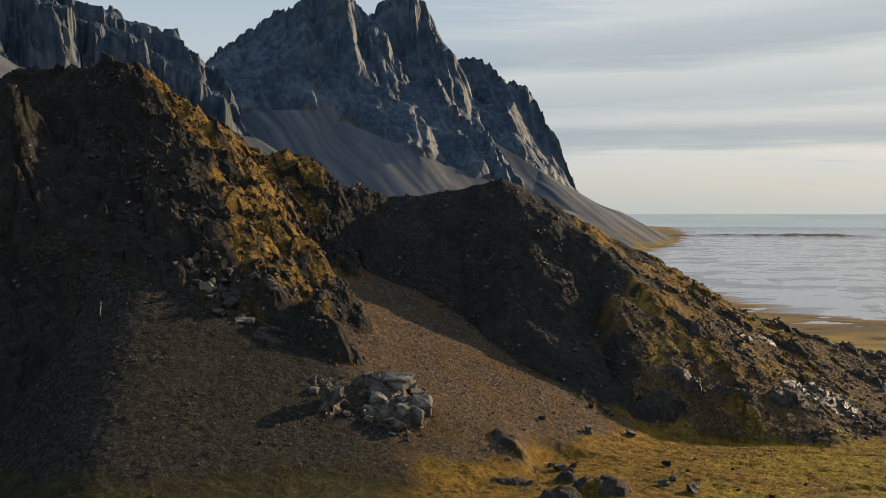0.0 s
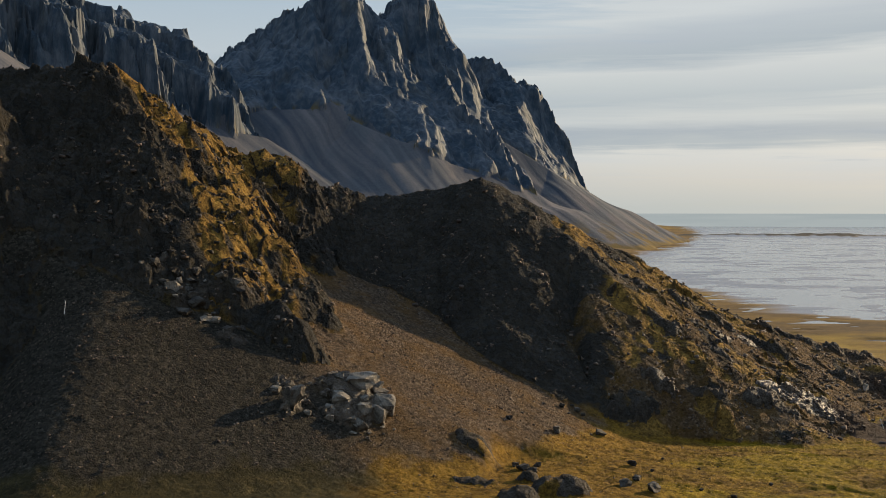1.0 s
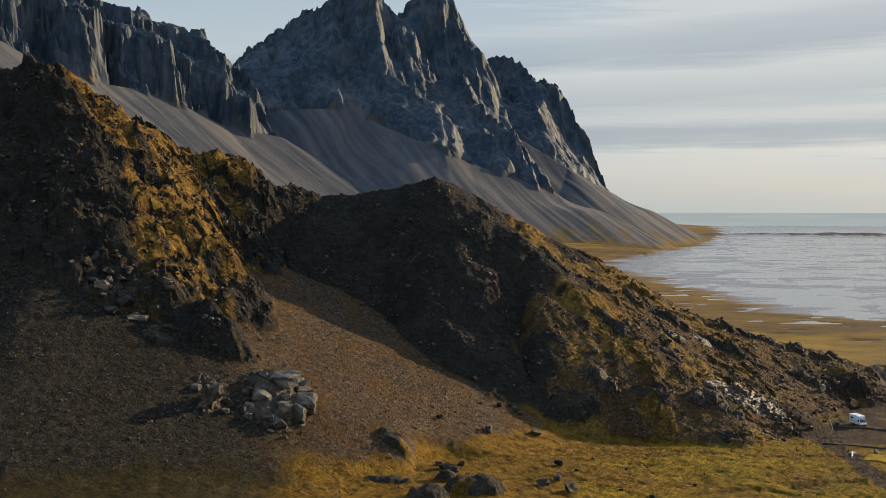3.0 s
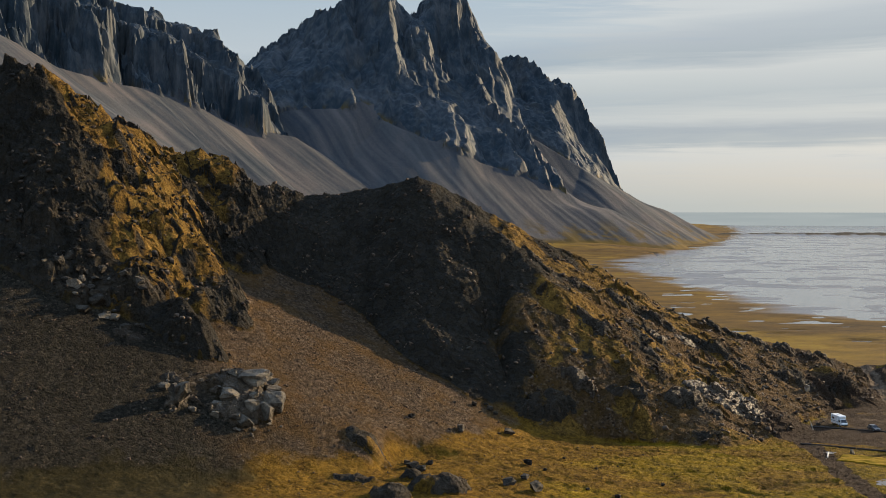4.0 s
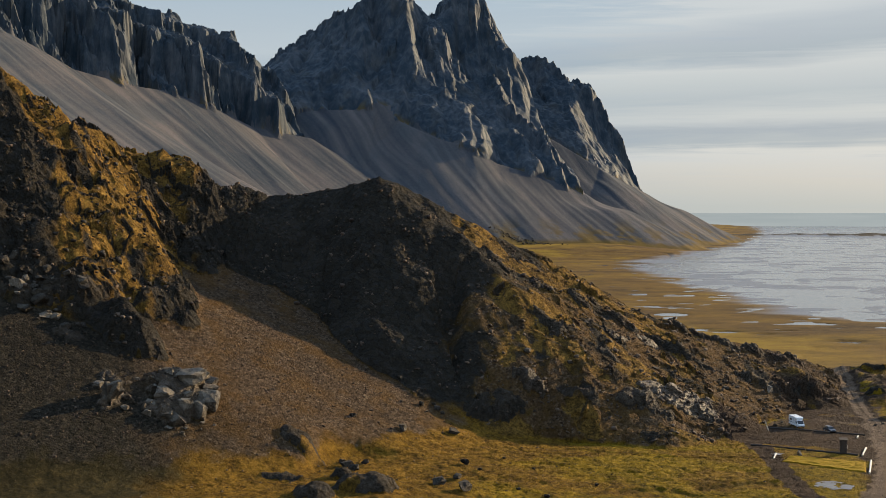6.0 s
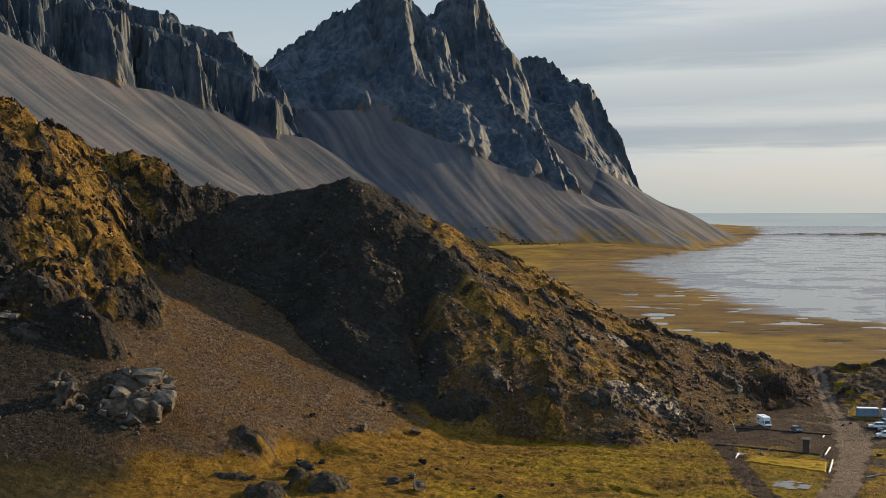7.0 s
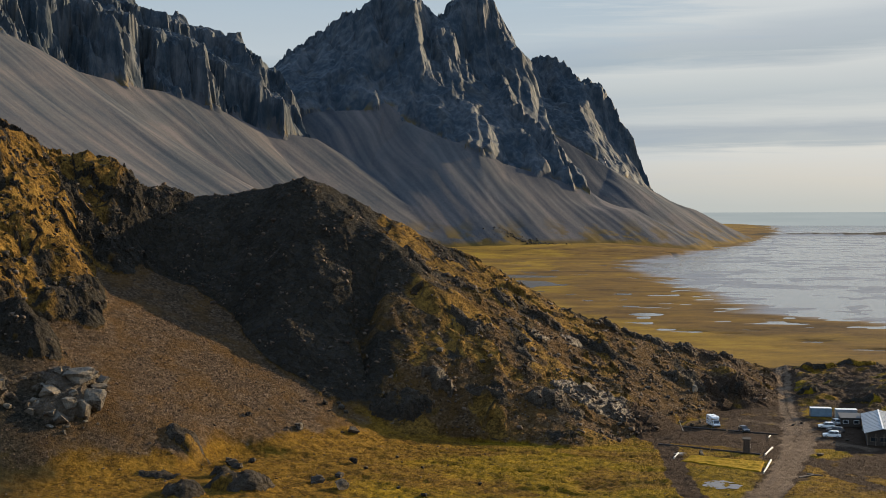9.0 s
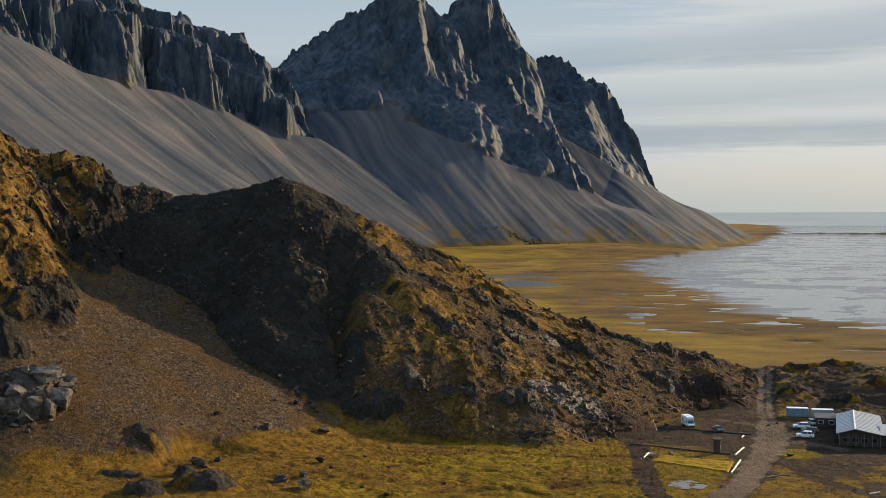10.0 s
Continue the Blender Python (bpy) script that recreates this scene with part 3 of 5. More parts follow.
def trodden(x, y):
    """Gravel of the tracks and the car park."""
    out = np.zeros(np.shape(x))
    wob = 0.9 * fractal(x, y, 5, 3, 420)
    for line, half in ROADS:
        d, _, _ = along(x, y, line)
        out = np.maximum(out, ramp(np.abs(d) + wob, half + 0.9, half - 0.6))
    worn = ramp(fractal(x, y, 15, 4, 424), -0.55, 0.05) * ramp(x, 132, 146) * ramp(y, 262, 276) * ramp(y, 440, 400)
    mounds = ramp(fractal(x, y, 12, 4, 429), -0.3, 0.2) * ramp(x, 164, 176) * ramp(y, 366, 380)
    return np.maximum(np.maximum(out, 0.8 * worn), 0.85 * mounds)


def near_height(x, y):
    rock, scree, flat, loose = hills(x, y)
    bare = ramp(rock - loose, -0.5, 1.5)
    a, b = 0.8 * x - 0.5 * y, 0.5 * x + 0.8 * y
    patches = fractal(a * 0.6, b, 15, 4, 60)
    # ledges: turf treads that lean to the east and rock risers that face west
    lane = (0.80 * x - 0.40 * y) / 9.0 + 0.40 * fractal(x, y, 24, 4, 62)
    f = lane - np.floor(lane)
    riser = ramp(fractal(x * 0.6, y, 26, 3, 64), -0.55, 0.1)
    quiet = 1 - 0.96 * ramp(x, -30, -15) * ramp(x, 75, 55)
    ledge = np.where(f < 0.14, f / 0.14, (1 - f) / 0.86) * 2.2 * riser * quiet
    lane2 = (0.70 * x - 0.60 * y) / 3.7 + 0.5 * fractal(x, y, 13, 3, 66)
    f2 = lane2 - np.floor(lane2)
    riser2 = ramp(fractal(x * 0.6, y, 15, 3, 68), -0.25, 0.25)
    ledge2 = np.where(f2 < 0.2, f2 / 0.2, (1 - f2) / 0.8) * 0.8 * riser2 * quiet
    east = ramp(x, 25, 60)
    cover = ramp(patches, -0.55, -0.10) * (1 - east) + ramp(patches, -0.06, 0.28) * east
    # turf stops along the line where the upper hill falls into shade
    sunlit_turf = ramp(x + 5 * fractal(x, y, 14, 3, 61) + 80 - 1.05 * np.clip(325 - y, 0, 30), -13, -2)
    gy, gx = np.gradient(rock, x[0, 1] - x[0, 0])
    cover = cover * ramp(np.hypot(gx, gy), 2.7, 1.7)
    # shade painted as bare stone: lower hill's steep cove, upper one's far end
    cover = cover * (1 - 0.92 * ramp(x, -44, -34) * ramp(x + 5 * fractal(x, y, 12, 3, 128), 46 + 14 * ramp(y, 362, 345), 36 + 14 * ramp(y, 362, 345))) * (0.06 + 0.94 * sunlit_turf)
    cover = np.maximum(cover, 0.8 * ramp(patches, -0.45, 0.1) * sunlit_turf * ramp(x, -26, -34) * ramp(y, 345, 325))
    steps = 0.75 * np.maximum(ramp(f, 0.22, 0.12) * riser, 0.8 * ramp(f2, 0.26, 0.12) * riser2)
    # jointed blocks, longer along the bedding; turf holds on their tops and their steep sides are bare
    ja, jb = 0.87 * x + 0.5 * y + 1.2 * fractal(x, y, 7, 3, 301), 0.87 * y - 0.5 * x + 1.2 * fractal(x, y, 7, 3, 302)
    knoll = np.exp(-(((x + 33) / 15) ** 2 + ((y - 269) / 9.5) ** 2) ** 1.5)
    lumps = 0.30 * blocks(ja * 0.6, jb, 6.5, 311, 0.9) + 0.36 * blocks(ja * 0.7, jb, 3.1, 316, 0.9) * (0.5 + ramp(fractal(x, y, 17, 3, 318), -0.3, 0.3)) + 0.30 * blocks(ja, jb, 1.5, 321, 0.8) * ramp(fractal(x, y, 9, 3, 323), -0.2, 0.3)
    gy, gx = np.gradient(lumps, x[0, 1] - x[0, 0])
    sides = ramp(np.hypot(gx, gy), 0.8, 1.6) * ramp(fractal(x, y, 11, 3, 325), -0.7, 0.0)
    craggy = bare * np.clip(np.maximum(np.maximum(1 - cover, steps), np.maximum(0.8 * sides, 0.9 * knoll * ramp(x + 0.5 * (y - 270), -22, -27))), 0, 1)
    rubble = east * bare * ramp(fractal(x, y, 13, 4, 69), -0.6, -0.05) * ramp(rock - loose, 44, 20) * (1 - 0.45 * steps) * ramp(patches, 0.30, 0.0)
    craggy = craggy * (1 - 0.85 * rubble) * (1 - 0.35 * east)
    calm = 1 - 0.68 * east
    rough = blocks(x, y, 7, 71, 0.9) * 0.12 + blocks(x + 0.6 * grain(x / 2, y / 2, 5), y, 2.8, 76, 0.9) * 0.28 + blocks(x, y, 1.3, 81, 0.9) * 0.36
    rough, lumps = rough * (1 - 0.75 * knoll), lumps * (1 - 0.75 * knoll)
    z = rock + (ledge + ledge2 - 1.0) * (1 - knoll) * bare * ramp(rock - loose, 0.5, 10) * (1 - 0.6 * rubble) * calm + rough * calm * (0.4 + 0.6 * quiet) * (craggy + 0.25 * rubble) + 0.35 * fractal(x, y, 4, 4, 90) * bare + lumps * bare * quiet * (1 - 0.45 * rubble) * (1 - 0.35 * east)
    z = join(z, loose, 0.35)
    tussock = 0.20 * (1 - 2 * np.abs(grain(x / 1.9 + 0.3 * grain(x / 3, y / 3, 92), y / 1.7, 93))) * ramp(flat - scree, -3, 2) * ramp(x, 132, 122)
    z = z + (tussock + 0.16 * fractal(x, y, 2.1, 3, 95) + blocks(x, y, 0.9, 97, 0.7) * 0.13) * (1 - bare)
    crag, tone = outcrops(x, y)
    flat_lying = (1 - 0.6 * east) * (1 - 0.7 * knoll) * (1 - 0.6 * east * (tone > 0.5))
    crag = 0.72 * crag + flat_lying * ((0.16 + 0.22 * tone) * blocks(x, y, 3.8, 440, 0.8) + 0.24 * blocks(x, y, 1.7, 445, 0.9) + 0.26 * blocks(x, y, 0.9, 449, 0.8)) - 0.3
    fresh = ramp(crag, -0.2, 0.5)
    z = z + np.maximum(crag, 0)
    pale = tone * fresh
    craggy = np.maximum(craggy, fresh * ramp(fractal(x, y, 5, 3, 452), 0.7 - 0.4 * tone, 0.35 - 0.4 * tone) + fresh * tone)
    craggy = np.clip(craggy, 0, 1)
    knob = humps(x, y) * np.where(x > 130, 0.8, 1.0) + np.where(x > 130, plain(x, y), z) + 0.3 * blocks(x, y, 2.0, 110, 0.9) + 0.25 * blocks(x, y, 0.9, 111, 0.9) - 0.5
    stony = ramp(knob - z, -0.25, 0.35)
    z = np.maximum(z, knob)
    dirt = trodden(x, y) * (1 - stony)
    z = z - 0.12 * dirt
    # worn banks in the meadow
    worn = np.zeros(np.shape(x))
    for line in BANKS:
        d, _, w = along(x + 1.2 * fractal(x, y, 5, 3, 455), y + 1.2 * fractal(x, y, 5, 3, 456), line)
        ends = ramp(w, 0.0, 0.12) * ramp(w, 1.0, 0.88)
        z = z - 0.8 * ramp(d, -1.2, 1.0) * np.exp(-np.abs(d) / 5) * ends
        worn = np.maximum(worn, ramp(np.abs(d - 0.6), 2.0, 0.6) * ends)
    # small terraces in the turf
    lines = ridged(x * 0.22, y, 13, 2, 458)
    z = z - 0.30 * ramp(lines, 0.85, 1.25) * ramp(x, 30, 50) * ramp(x, 135, 118) * (1 - bare)
    dirt = np.maximum(dirt, 0.4 * worn * (1 - bare))
    loose_part = (1 - bare) * ramp(scree - flat + 2.0 * fractal(x, y, 10, 4, 114), 0.6, 7.0) * (1 - fresh)
    earth = ramp(x + 8 * fractal(x, y, 20, 3, 116), 104, 116) * ramp(y + 6 * fractal(x, y, 18, 3, 117), 318, 326) * (1 - stony) * (1 - steps) * 0.85
    loose_part = np.maximum(np.maximum(loose_part, rubble), earth * ramp(fractal(x, y, 14, 4, 118), 0.5, -0.1))
    green = (1 - bare) * ramp(flat - scree + 1.5 * fractal(x, y, 14, 3, 119), -1.0, 2.5) * ramp(x + 10 * fractal(x, y, 20, 3, 121), 35, 80) * (0.25 + 0.75 * ramp(fractal(x * 0.5, y, 18, 4, 123), -0.35, 0.3))
    # where the scree is greyer and shade is darkened into its colour
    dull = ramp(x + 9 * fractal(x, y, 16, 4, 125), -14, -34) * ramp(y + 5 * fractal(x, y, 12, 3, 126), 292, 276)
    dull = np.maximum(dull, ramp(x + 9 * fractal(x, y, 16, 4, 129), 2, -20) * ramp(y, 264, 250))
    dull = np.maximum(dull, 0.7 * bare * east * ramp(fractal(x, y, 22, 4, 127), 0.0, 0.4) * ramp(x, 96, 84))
    return z, np.maximum(craggy, stony * ramp(fractal(x, y, 6, 3, 122), np.where(x > 130, 0.35, 0.75), np.where(x > 130, -0.05, 0.35))), loose_part * (1 - stony), green, bare, dirt, np.maximum(pale, 0.25 * stony * (x < 60)), dull


NEAR, STEP = None, 0.45


def lie(x, y, layer=2):
    """Height (or another layer) of the near land at a place."""
    xs, ys, grid = NEAR[0], NEAR[1], NEAR[layer]
    i, j = np.clip((np.asarray(x) - xs[0]) / STEP, 0, len(xs) - 2), np.clip((np.asarray(y) - ys[0]) / STEP, 0, len(ys) - 2)
    i0, j0 = np.floor(i).astype(int), np.floor(j).astype(int)
    u, v = i - i0, j - j0
    return grid[j0, i0] * (1 - u) * (1 - v) + grid[j0, i0 + 1] * u * (1 - v) + grid[j0 + 1, i0] * (1 - u) * v + grid[j0 + 1, i0 + 1] * u * v


def joined(cells):
    """The largest connected patch of a grid of true cells."""
    rows, cols = cells.shape
    name = np.where(cells, np.arange(rows * cols).reshape(rows, cols) + 1, 0)
    while True:
        old = name.copy()
        for axis in (0, 1):
            for flip in (False, True):
                v = name if axis else name.T
                v = v[:, ::-1] if flip else v
                # carry the largest name along each unbroken run
                wall = np.where(v == 0, np.arange(v.shape[1])[None, :], -1)
                run = np.maximum.accumulate(wall, axis=1).astype(np.int64)
                key = np.maximum.accumulate(np.where(v == 0, 0, v) + (run + 1) * (rows * cols + 2), axis=1)
                v[...] = np.where(v == 0, 0, key - (run + 1) * (rows * cols + 2))
        if (name == old).all():
            break
    ids, counts = np.unique(name[name > 0], return_counts=True)
    return name == ids[np.argmax(counts)]


def build_near():
    xs, ys = np.arange(-150, 236, STEP), np.arange(196, 474, STEP)
    x, y = np.meshgrid(xs, ys)
    z, craggy, loose_part, green, bare, dirt, pale, dull = near_height(x, y)
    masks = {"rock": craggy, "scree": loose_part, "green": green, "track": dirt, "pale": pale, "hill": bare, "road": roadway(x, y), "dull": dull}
    hilly = corners(bare) > 0.4
    stones = (corners(loose_part) > 0.5) & ~hilly
    lawnland = joined(~hilly & ~stones)
    stones = joined(stones)
    hilly = ~lawnland & ~stones
    hill = tagged(new("hill"), "craggy hill of dark rock and russet turf above the meadow", "hill")
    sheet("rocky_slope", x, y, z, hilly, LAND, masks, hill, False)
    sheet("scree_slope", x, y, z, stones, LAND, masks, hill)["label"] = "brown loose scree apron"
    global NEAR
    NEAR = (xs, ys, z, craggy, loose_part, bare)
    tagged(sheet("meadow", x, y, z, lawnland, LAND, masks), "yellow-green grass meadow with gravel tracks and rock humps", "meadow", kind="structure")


build_near()

# ---- the mountains across the marsh ----
WEST_TOE = [(-800, 800, 330), (-720, 1080, 312), (-640, 1330, 292), (-601, 1420, 282), (-584, 1500, 268), (-560, 1570, 246), (-505, 1640, 231), (-470, 1690, 228), (-425, 1730, 213), (-365, 1790, 181), (-288, 1852, 168)]
WEST_CREST = [(-1000, 850, 460), (-900, 1450, 465), (-764, 1750, 445), (-680, 1805, 436), (-598, 1832, 400), (-593, 1850, 374), (-566, 1852, 370), (-517, 1860, 379), (-512, 1878, 356),
              (-459, 1890, 355), (-415, 1892, 327), (-380, 1900, 298), (-358, 1896, 280), (-340, 1882, 252), (-316, 1868, 222), (-286, 1855, 172)]
MAIN_TOE = [(-420, 1985, 235), (-332, 1955, 228), (-294, 1970, 223), (-240, 1990, 224), (-202, 2006, 238), (-165, 1990, 205), (-103, 1950, 175), (-41, 1950, 156), (2, 1960, 131), (65, 1980, 113), (146, 2008, 84)]
MAIN_CREST = [(-560, 2300, 310), (-468, 2330, 346), (-421, 2350, 389), (-380, 2370, 420), (-343, 2385, 446), (-306, 2390, 458), (-274, 2392, 489), (-246, 2392, 494), (-205, 2394, 489), (-190, 2400, 493),
              (-155, 2440, 458), (-126, 2470, 489), (-92, 2490, 509), (-45, 2502, 494), (-22, 2470, 420), (-24, 2400, 338), (8, 2300, 267), (50, 2200, 224), (89, 2120, 190), (116, 2060, 140), (148, 2010, 84)]
HEAD_TOE = [(18, 2380, 240), (71, 2325, 206), (106, 2318, 186), (189, 2300, 134), (240, 2380, 110), (294, 2446, 86)]
HEAD_CREST = [(-45, 2506, 490), (-22, 2510, 440), (5, 2530, 398), (29, 2580, 376), (44, 2585, 388), (77, 2570, 384), (101, 2552, 361), (134, 2530, 337), (177, 2506, 326),
              (196, 2500, 282), (219, 2490, 235), (250, 2480, 191), (269, 2466, 139), (296, 2448, 86)]

# the massif's crest leans over its foot
NEARER = 0.925
MAIN_CREST = [(51 + (a - 51) * k, b * k, 62 + (c - 62) * k) for (a, b, c), k in ((p, 1 - (1 - NEARER) * min(1, max(0, (p[1] - 2030) / 230))) for p in MAIN_CREST)]


def face(x, y, toe, crest, seed, flutes, steep, turn, width, crags, banded=False):
    """A rock wall between its foot and its crest, with ribs and gullies that run down it."""
    st, zt, wt = along(x, y, toe)
    sc, zc, wc = along(x, y, crest)
    inside = (st < 0) & (wt < 0.9995)
    far = ramp(np.abs(sc), 4, 30)
    zc = zc * (1 - far) + level(x, y, crest) * far
    far = ramp(np.abs(st), 4, 30)
    foot = zt * (1 - far) + level(x, y, toe) * far
    behind = sc < 0
    up, down = np.abs(st), np.abs(sc)
    c, k = math.cos(radians(turn)), math.sin(radians(turn))
    rib = ridged(x * c + y * k, (y * c - x * k) * 0.3, width, 6, seed, 0.62)
    pillar = 0.55 * blocks(x, y, 30, seed + 50, 0.3) + 0.5 * blocks(x, y, 13, seed + 55, 0.3) + 0.4 * blocks(x, y, 6, seed + 58, 0.3)
    ends = ramp(up, 0, 25) * ramp(down, 0, 25)
    u = up / (up + down + 1e-6)
    body = np.sin(np.pi * np.clip(u, 0, 1)) ** 0.6
    shift = (0.10 if banded else 0.025) * fractal(x, y, 70, 3, seed + 60)
    u2 = np.clip(u + (flutes * (0.015 if banded else 0.006) * pillar + (0.035 if banded else 0.05) * flutes * rib + shift) * body, 0, 1)
    if banded:
        g = 0.66 * ramp(u2, 0.0, 0.34) + 0.16 * u2 + 0.18 * ramp(u2, 0.60, 0.80)
    else:
        g = u2 ** 0.8
    z = foot + (zc - foot) * g + body * crags * (0.22 * blocks(x, y, 13, seed + 20, 0.9) + 0.3 * blocks(x, y, 6.5, seed + 40, 0.9))
    z = np.where(behind, zc - down * 1.1, z)
    z = z + (5.0 * ridged(x, y, 26, 3, seed + 30) + 0.9 * blocks(x, y, 9, seed + 33, 0.6) + 0.45 * blocks(x, y, 32, seed + 36, 0.2)) * np.exp(-down / 16) * ramp(zc, 130, 220)
    return np.where(inside, z, -1e3), st, zt, wt


def apron(x, y, st, zt, way, line, seed, fall, turn, smooth=0.0):
    """Scree that fans out below a rock wall, with straight runnels down its length."""
    st = np.where(way > 0.9995, np.abs(st), st)
    d = np.maximum(st, 0)
    c, k = math.cos(radians(turn)), math.sin(radians(turn))
    lane, down = x * c + y * k, x * k - y * c
    broad = fractal(lane, down * 0.12, 55, 3, seed)
    fine = fractal(lane + 2.5 * grain(lane / 40, down / 90, seed + 8), down * 0.05, 18, 3, seed + 3, 0.55)
    away = smooth * ramp(d, 8, 80)
    zt = zt * (1 - away) + level(x, y, line, 30) * away
    z = zt + 6 - fall * d + 0.00022 * d * d + (2.4 * broad + 0.35 * fine) * ramp(d, 0, 60) * ramp(d, 460, 250)
    streak = 0.5 + 0.5 * np.clip(0.55 * fractal(lane + 3 * grain(lane / 30, down / 60, seed + 9), down * 0.05, 17, 3, seed + 5, 0.65) + 0.6 * fractal(lane, down * 0.12, 75, 3, seed + 6), -1, 1)
    return np.where(st > 0, z, zt + 6 + 0.3 * st), streak


def shore(x, y):
    """Distance inland (minus) or out to sea (plus) from the tide line."""
    line = [(900, 150, 0), (420, 500, 0), (300, 640, 0), (248, 735, 0), (212, 825, 0), (204, 1000, 0), (186, 1250, 0), (188, 1450, 0), (250, 1640, 0), (352, 1880, 0), (425, 2150, 0), (515, 2500, 0), (620, 2930, 0), (690, 3300, 0), (900, 4600, 0)]
    side, _, _ = along(x, y, line)
    return side + 22 * fractal(x * 0.5, y, 60, 4, 120)


def low_land(x, y):
    s = shore(x, y)
    z = plain(np.asarray(x, float), y) - 0.6 * ramp(y, 560, 700)
    z = z + 13 * ramp(y, 1480, 1760) * ramp(x, 330, 150) + 6 * ramp(y, 1850, 2100) * ramp(s, -30, -160)
    z = z + 0.35 * fractal(x * 0.4, y, 40, 4, 130)
    z = np.where(s > 0, np.minimum(z, -3.05 + 0.10 * ramp(s, 90, 0) + 0.22 * fractal(x * 0.8, y, 80, 4, 140) + 0.16 * fractal(x, y, 24, 3, 143)), z - 0.3 * ramp(s, -60, 0))
    for cx, cy, rx, ry in ((48, 1145, 36, 20), (56, 1030, 30, 42), (165, 631, 6, 5), (181, 621, 7, 4), (216, 681, 15, 4), (148, 737, 8, 9), (217, 588, 9, 3), (241, 556, 11, 3), (173, 897, 10, 5), (152, 645, 5, 5), (196, 640, 6, 3)):
        z = z - 2.4 * np.exp(-(((x - cx) / rx) ** 2 + ((y - cy) / ry) ** 2) ** 2)
    z = z - 1.1 * ramp(fractal(x, y, 26, 5, 150, 0.65), 0.66, 0.80) * ramp(s, -330, -80) * ramp(y, 520, 570)
    return z, s


WATER_LEVEL = -3.0


FAR = None


def far_lie(x, y):
    """Height of the mountains' foot or of the flat land at a place."""
    xs, ys, grid = FAR
    i, j = np.clip(((x - xs[0]) / (xs[1] - xs[0])).astype(int), 0, len(xs) - 1), np.clip(((y - ys[0]) / (ys[1] - ys[0])).astype(int), 0, len(ys) - 1)
    return grid[j, i]


def build_mountains():
    global FAR
    step = 2.3
    xs, ys = np.arange(-870, 620, step), np.arange(760, 2660, step)
    x, y = np.meshgrid(xs, ys)
    wx, wy = x + 5 * fractal(x, y, 40, 3, 200), y + 5 * fractal(x, y, 40, 3, 201)
    def buttresses(q, sizes, rise):
        """Rock ribs in plan: broad sides that look back down the range, narrow ends that catch the sun."""
        out = 0.0
        for period, reach, seed in sizes:
            f = q / period + 0.55 * fractal(x, y, period * 1.6, 3, seed)
            f = f - np.floor(f)
            out = out + reach * (np.where(f < rise, f / rise, (1 - f) / (1 - rise)) - 0.5) * (0.6 + 0.5 * fractal(x, y, period * 2.5, 2, seed + 5))
        return out

    thrust = buttresses(0.69 * x + 0.72 * y, ((110, 44, 206), (46, 22, 207), (19, 11, 208)), 0.62)
    ribs = buttresses(0.97 * x + 0.26 * y, ((170, 66, 216), (64, 26, 217), (24, 10, 218)), 0.74)
    west, ws, wz, ww = face(wx - 0.72 * thrust, wy + 0.69 * thrust, WEST_TOE, WEST_CREST, 210, 0.6, 2.3, 45, 34, 1.1, True)
    main, ms, mz, mw = face(wx - 0.26 * ribs, wy + 0.97 * ribs, MAIN_TOE, MAIN_CREST, 240, 0.35, 1.7, 25, 90, 0.22)
    head, hs, hz, hw = face(wx - 0.26 * 0.5 * ribs, wy + 0.97 * 0.5 * ribs, HEAD_TOE, HEAD_CREST, 270, 0.3, 1.3, 38, 60, 0.3)
    ws, wz, ww = along(x, y, WEST_TOE)
    ms, mz, mw = along(x, y, MAIN_TOE)
    hs, hz, hw = along(x, y, HEAD_TOE)
    a1, k1 = apron(x, y, ws, wz, ww, WEST_TOE, 300, 0.66, 62)
    a2, k2 = apron(x, y, ms, mz, mw, MAIN_TOE, 310, 0.70, 36, 0.9)
    a3, k3 = apron(x, y, hs, hz, hw, HEAD_TOE, 320, 0.64, 35, 0.6)
    a2 = a2 - 0.8 * 14 * np.log1p(np.exp(np.clip((-318 - x) / 14, -30, 30)))
    scree = join(join(a1, a2, 3.0), a3, 16.0)
    streak = np.where(a1 >= np.maximum(a2, a3), k1, np.where(a2 >= a3, k2, k3))
    rock = np.maximum(np.maximum(west, main), head)
    low, s = low_land(x, y)
    z = np.maximum(np.maximum(rock, scree), -8.0)
    FAR = (xs, ys, np.maximum(z, low))
    foot = ramp(scree - low, 45, 5)
    green = np.clip(foot * ramp(fractal(x, y, 45, 5, 330, 0.65), -0.1, 0.5) * 0.9 + ramp(scree - low, 9, 1), 0, 1)
    ledge = np.maximum(ramp(fractal(x, y, 30, 4, 340), 0.2, 0.6) * 0.14, ramp(rock - scree, 14, 1) * ramp(fractal(x, y, 24, 3, 342), -0.1, 0.3))
    bare = rock + 16 * fractal(x, y, 38, 4, 344, 0.6) * ramp(np.abs(rock - scree), 40, 5) > scree
    seen = corners((z > low - 3).astype(float)) > 0
    first = corners(np.where(bare, west >= np.maximum(main, head), a1 >= np.maximum(a2, a3)).astype(float)) > 0.5
    stone = corners(bare.astype(float)) > 0.5
    for name, label, part_of in (("mountain", "long dark cliff range with pale brown scree below", first), ("mountain", "jagged dark mountain massif with grey scree fans by the sea", ~first)):
        top = tagged(new(name), label, "mountain")
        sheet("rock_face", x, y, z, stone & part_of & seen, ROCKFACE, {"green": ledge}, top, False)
        sheet("scree_slope", x, y, z, ~stone & part_of & seen, SCREE, {"streak": streak, "green": green}, top)["label"] = "grey-brown scree with darker runnels"


build_mountains()


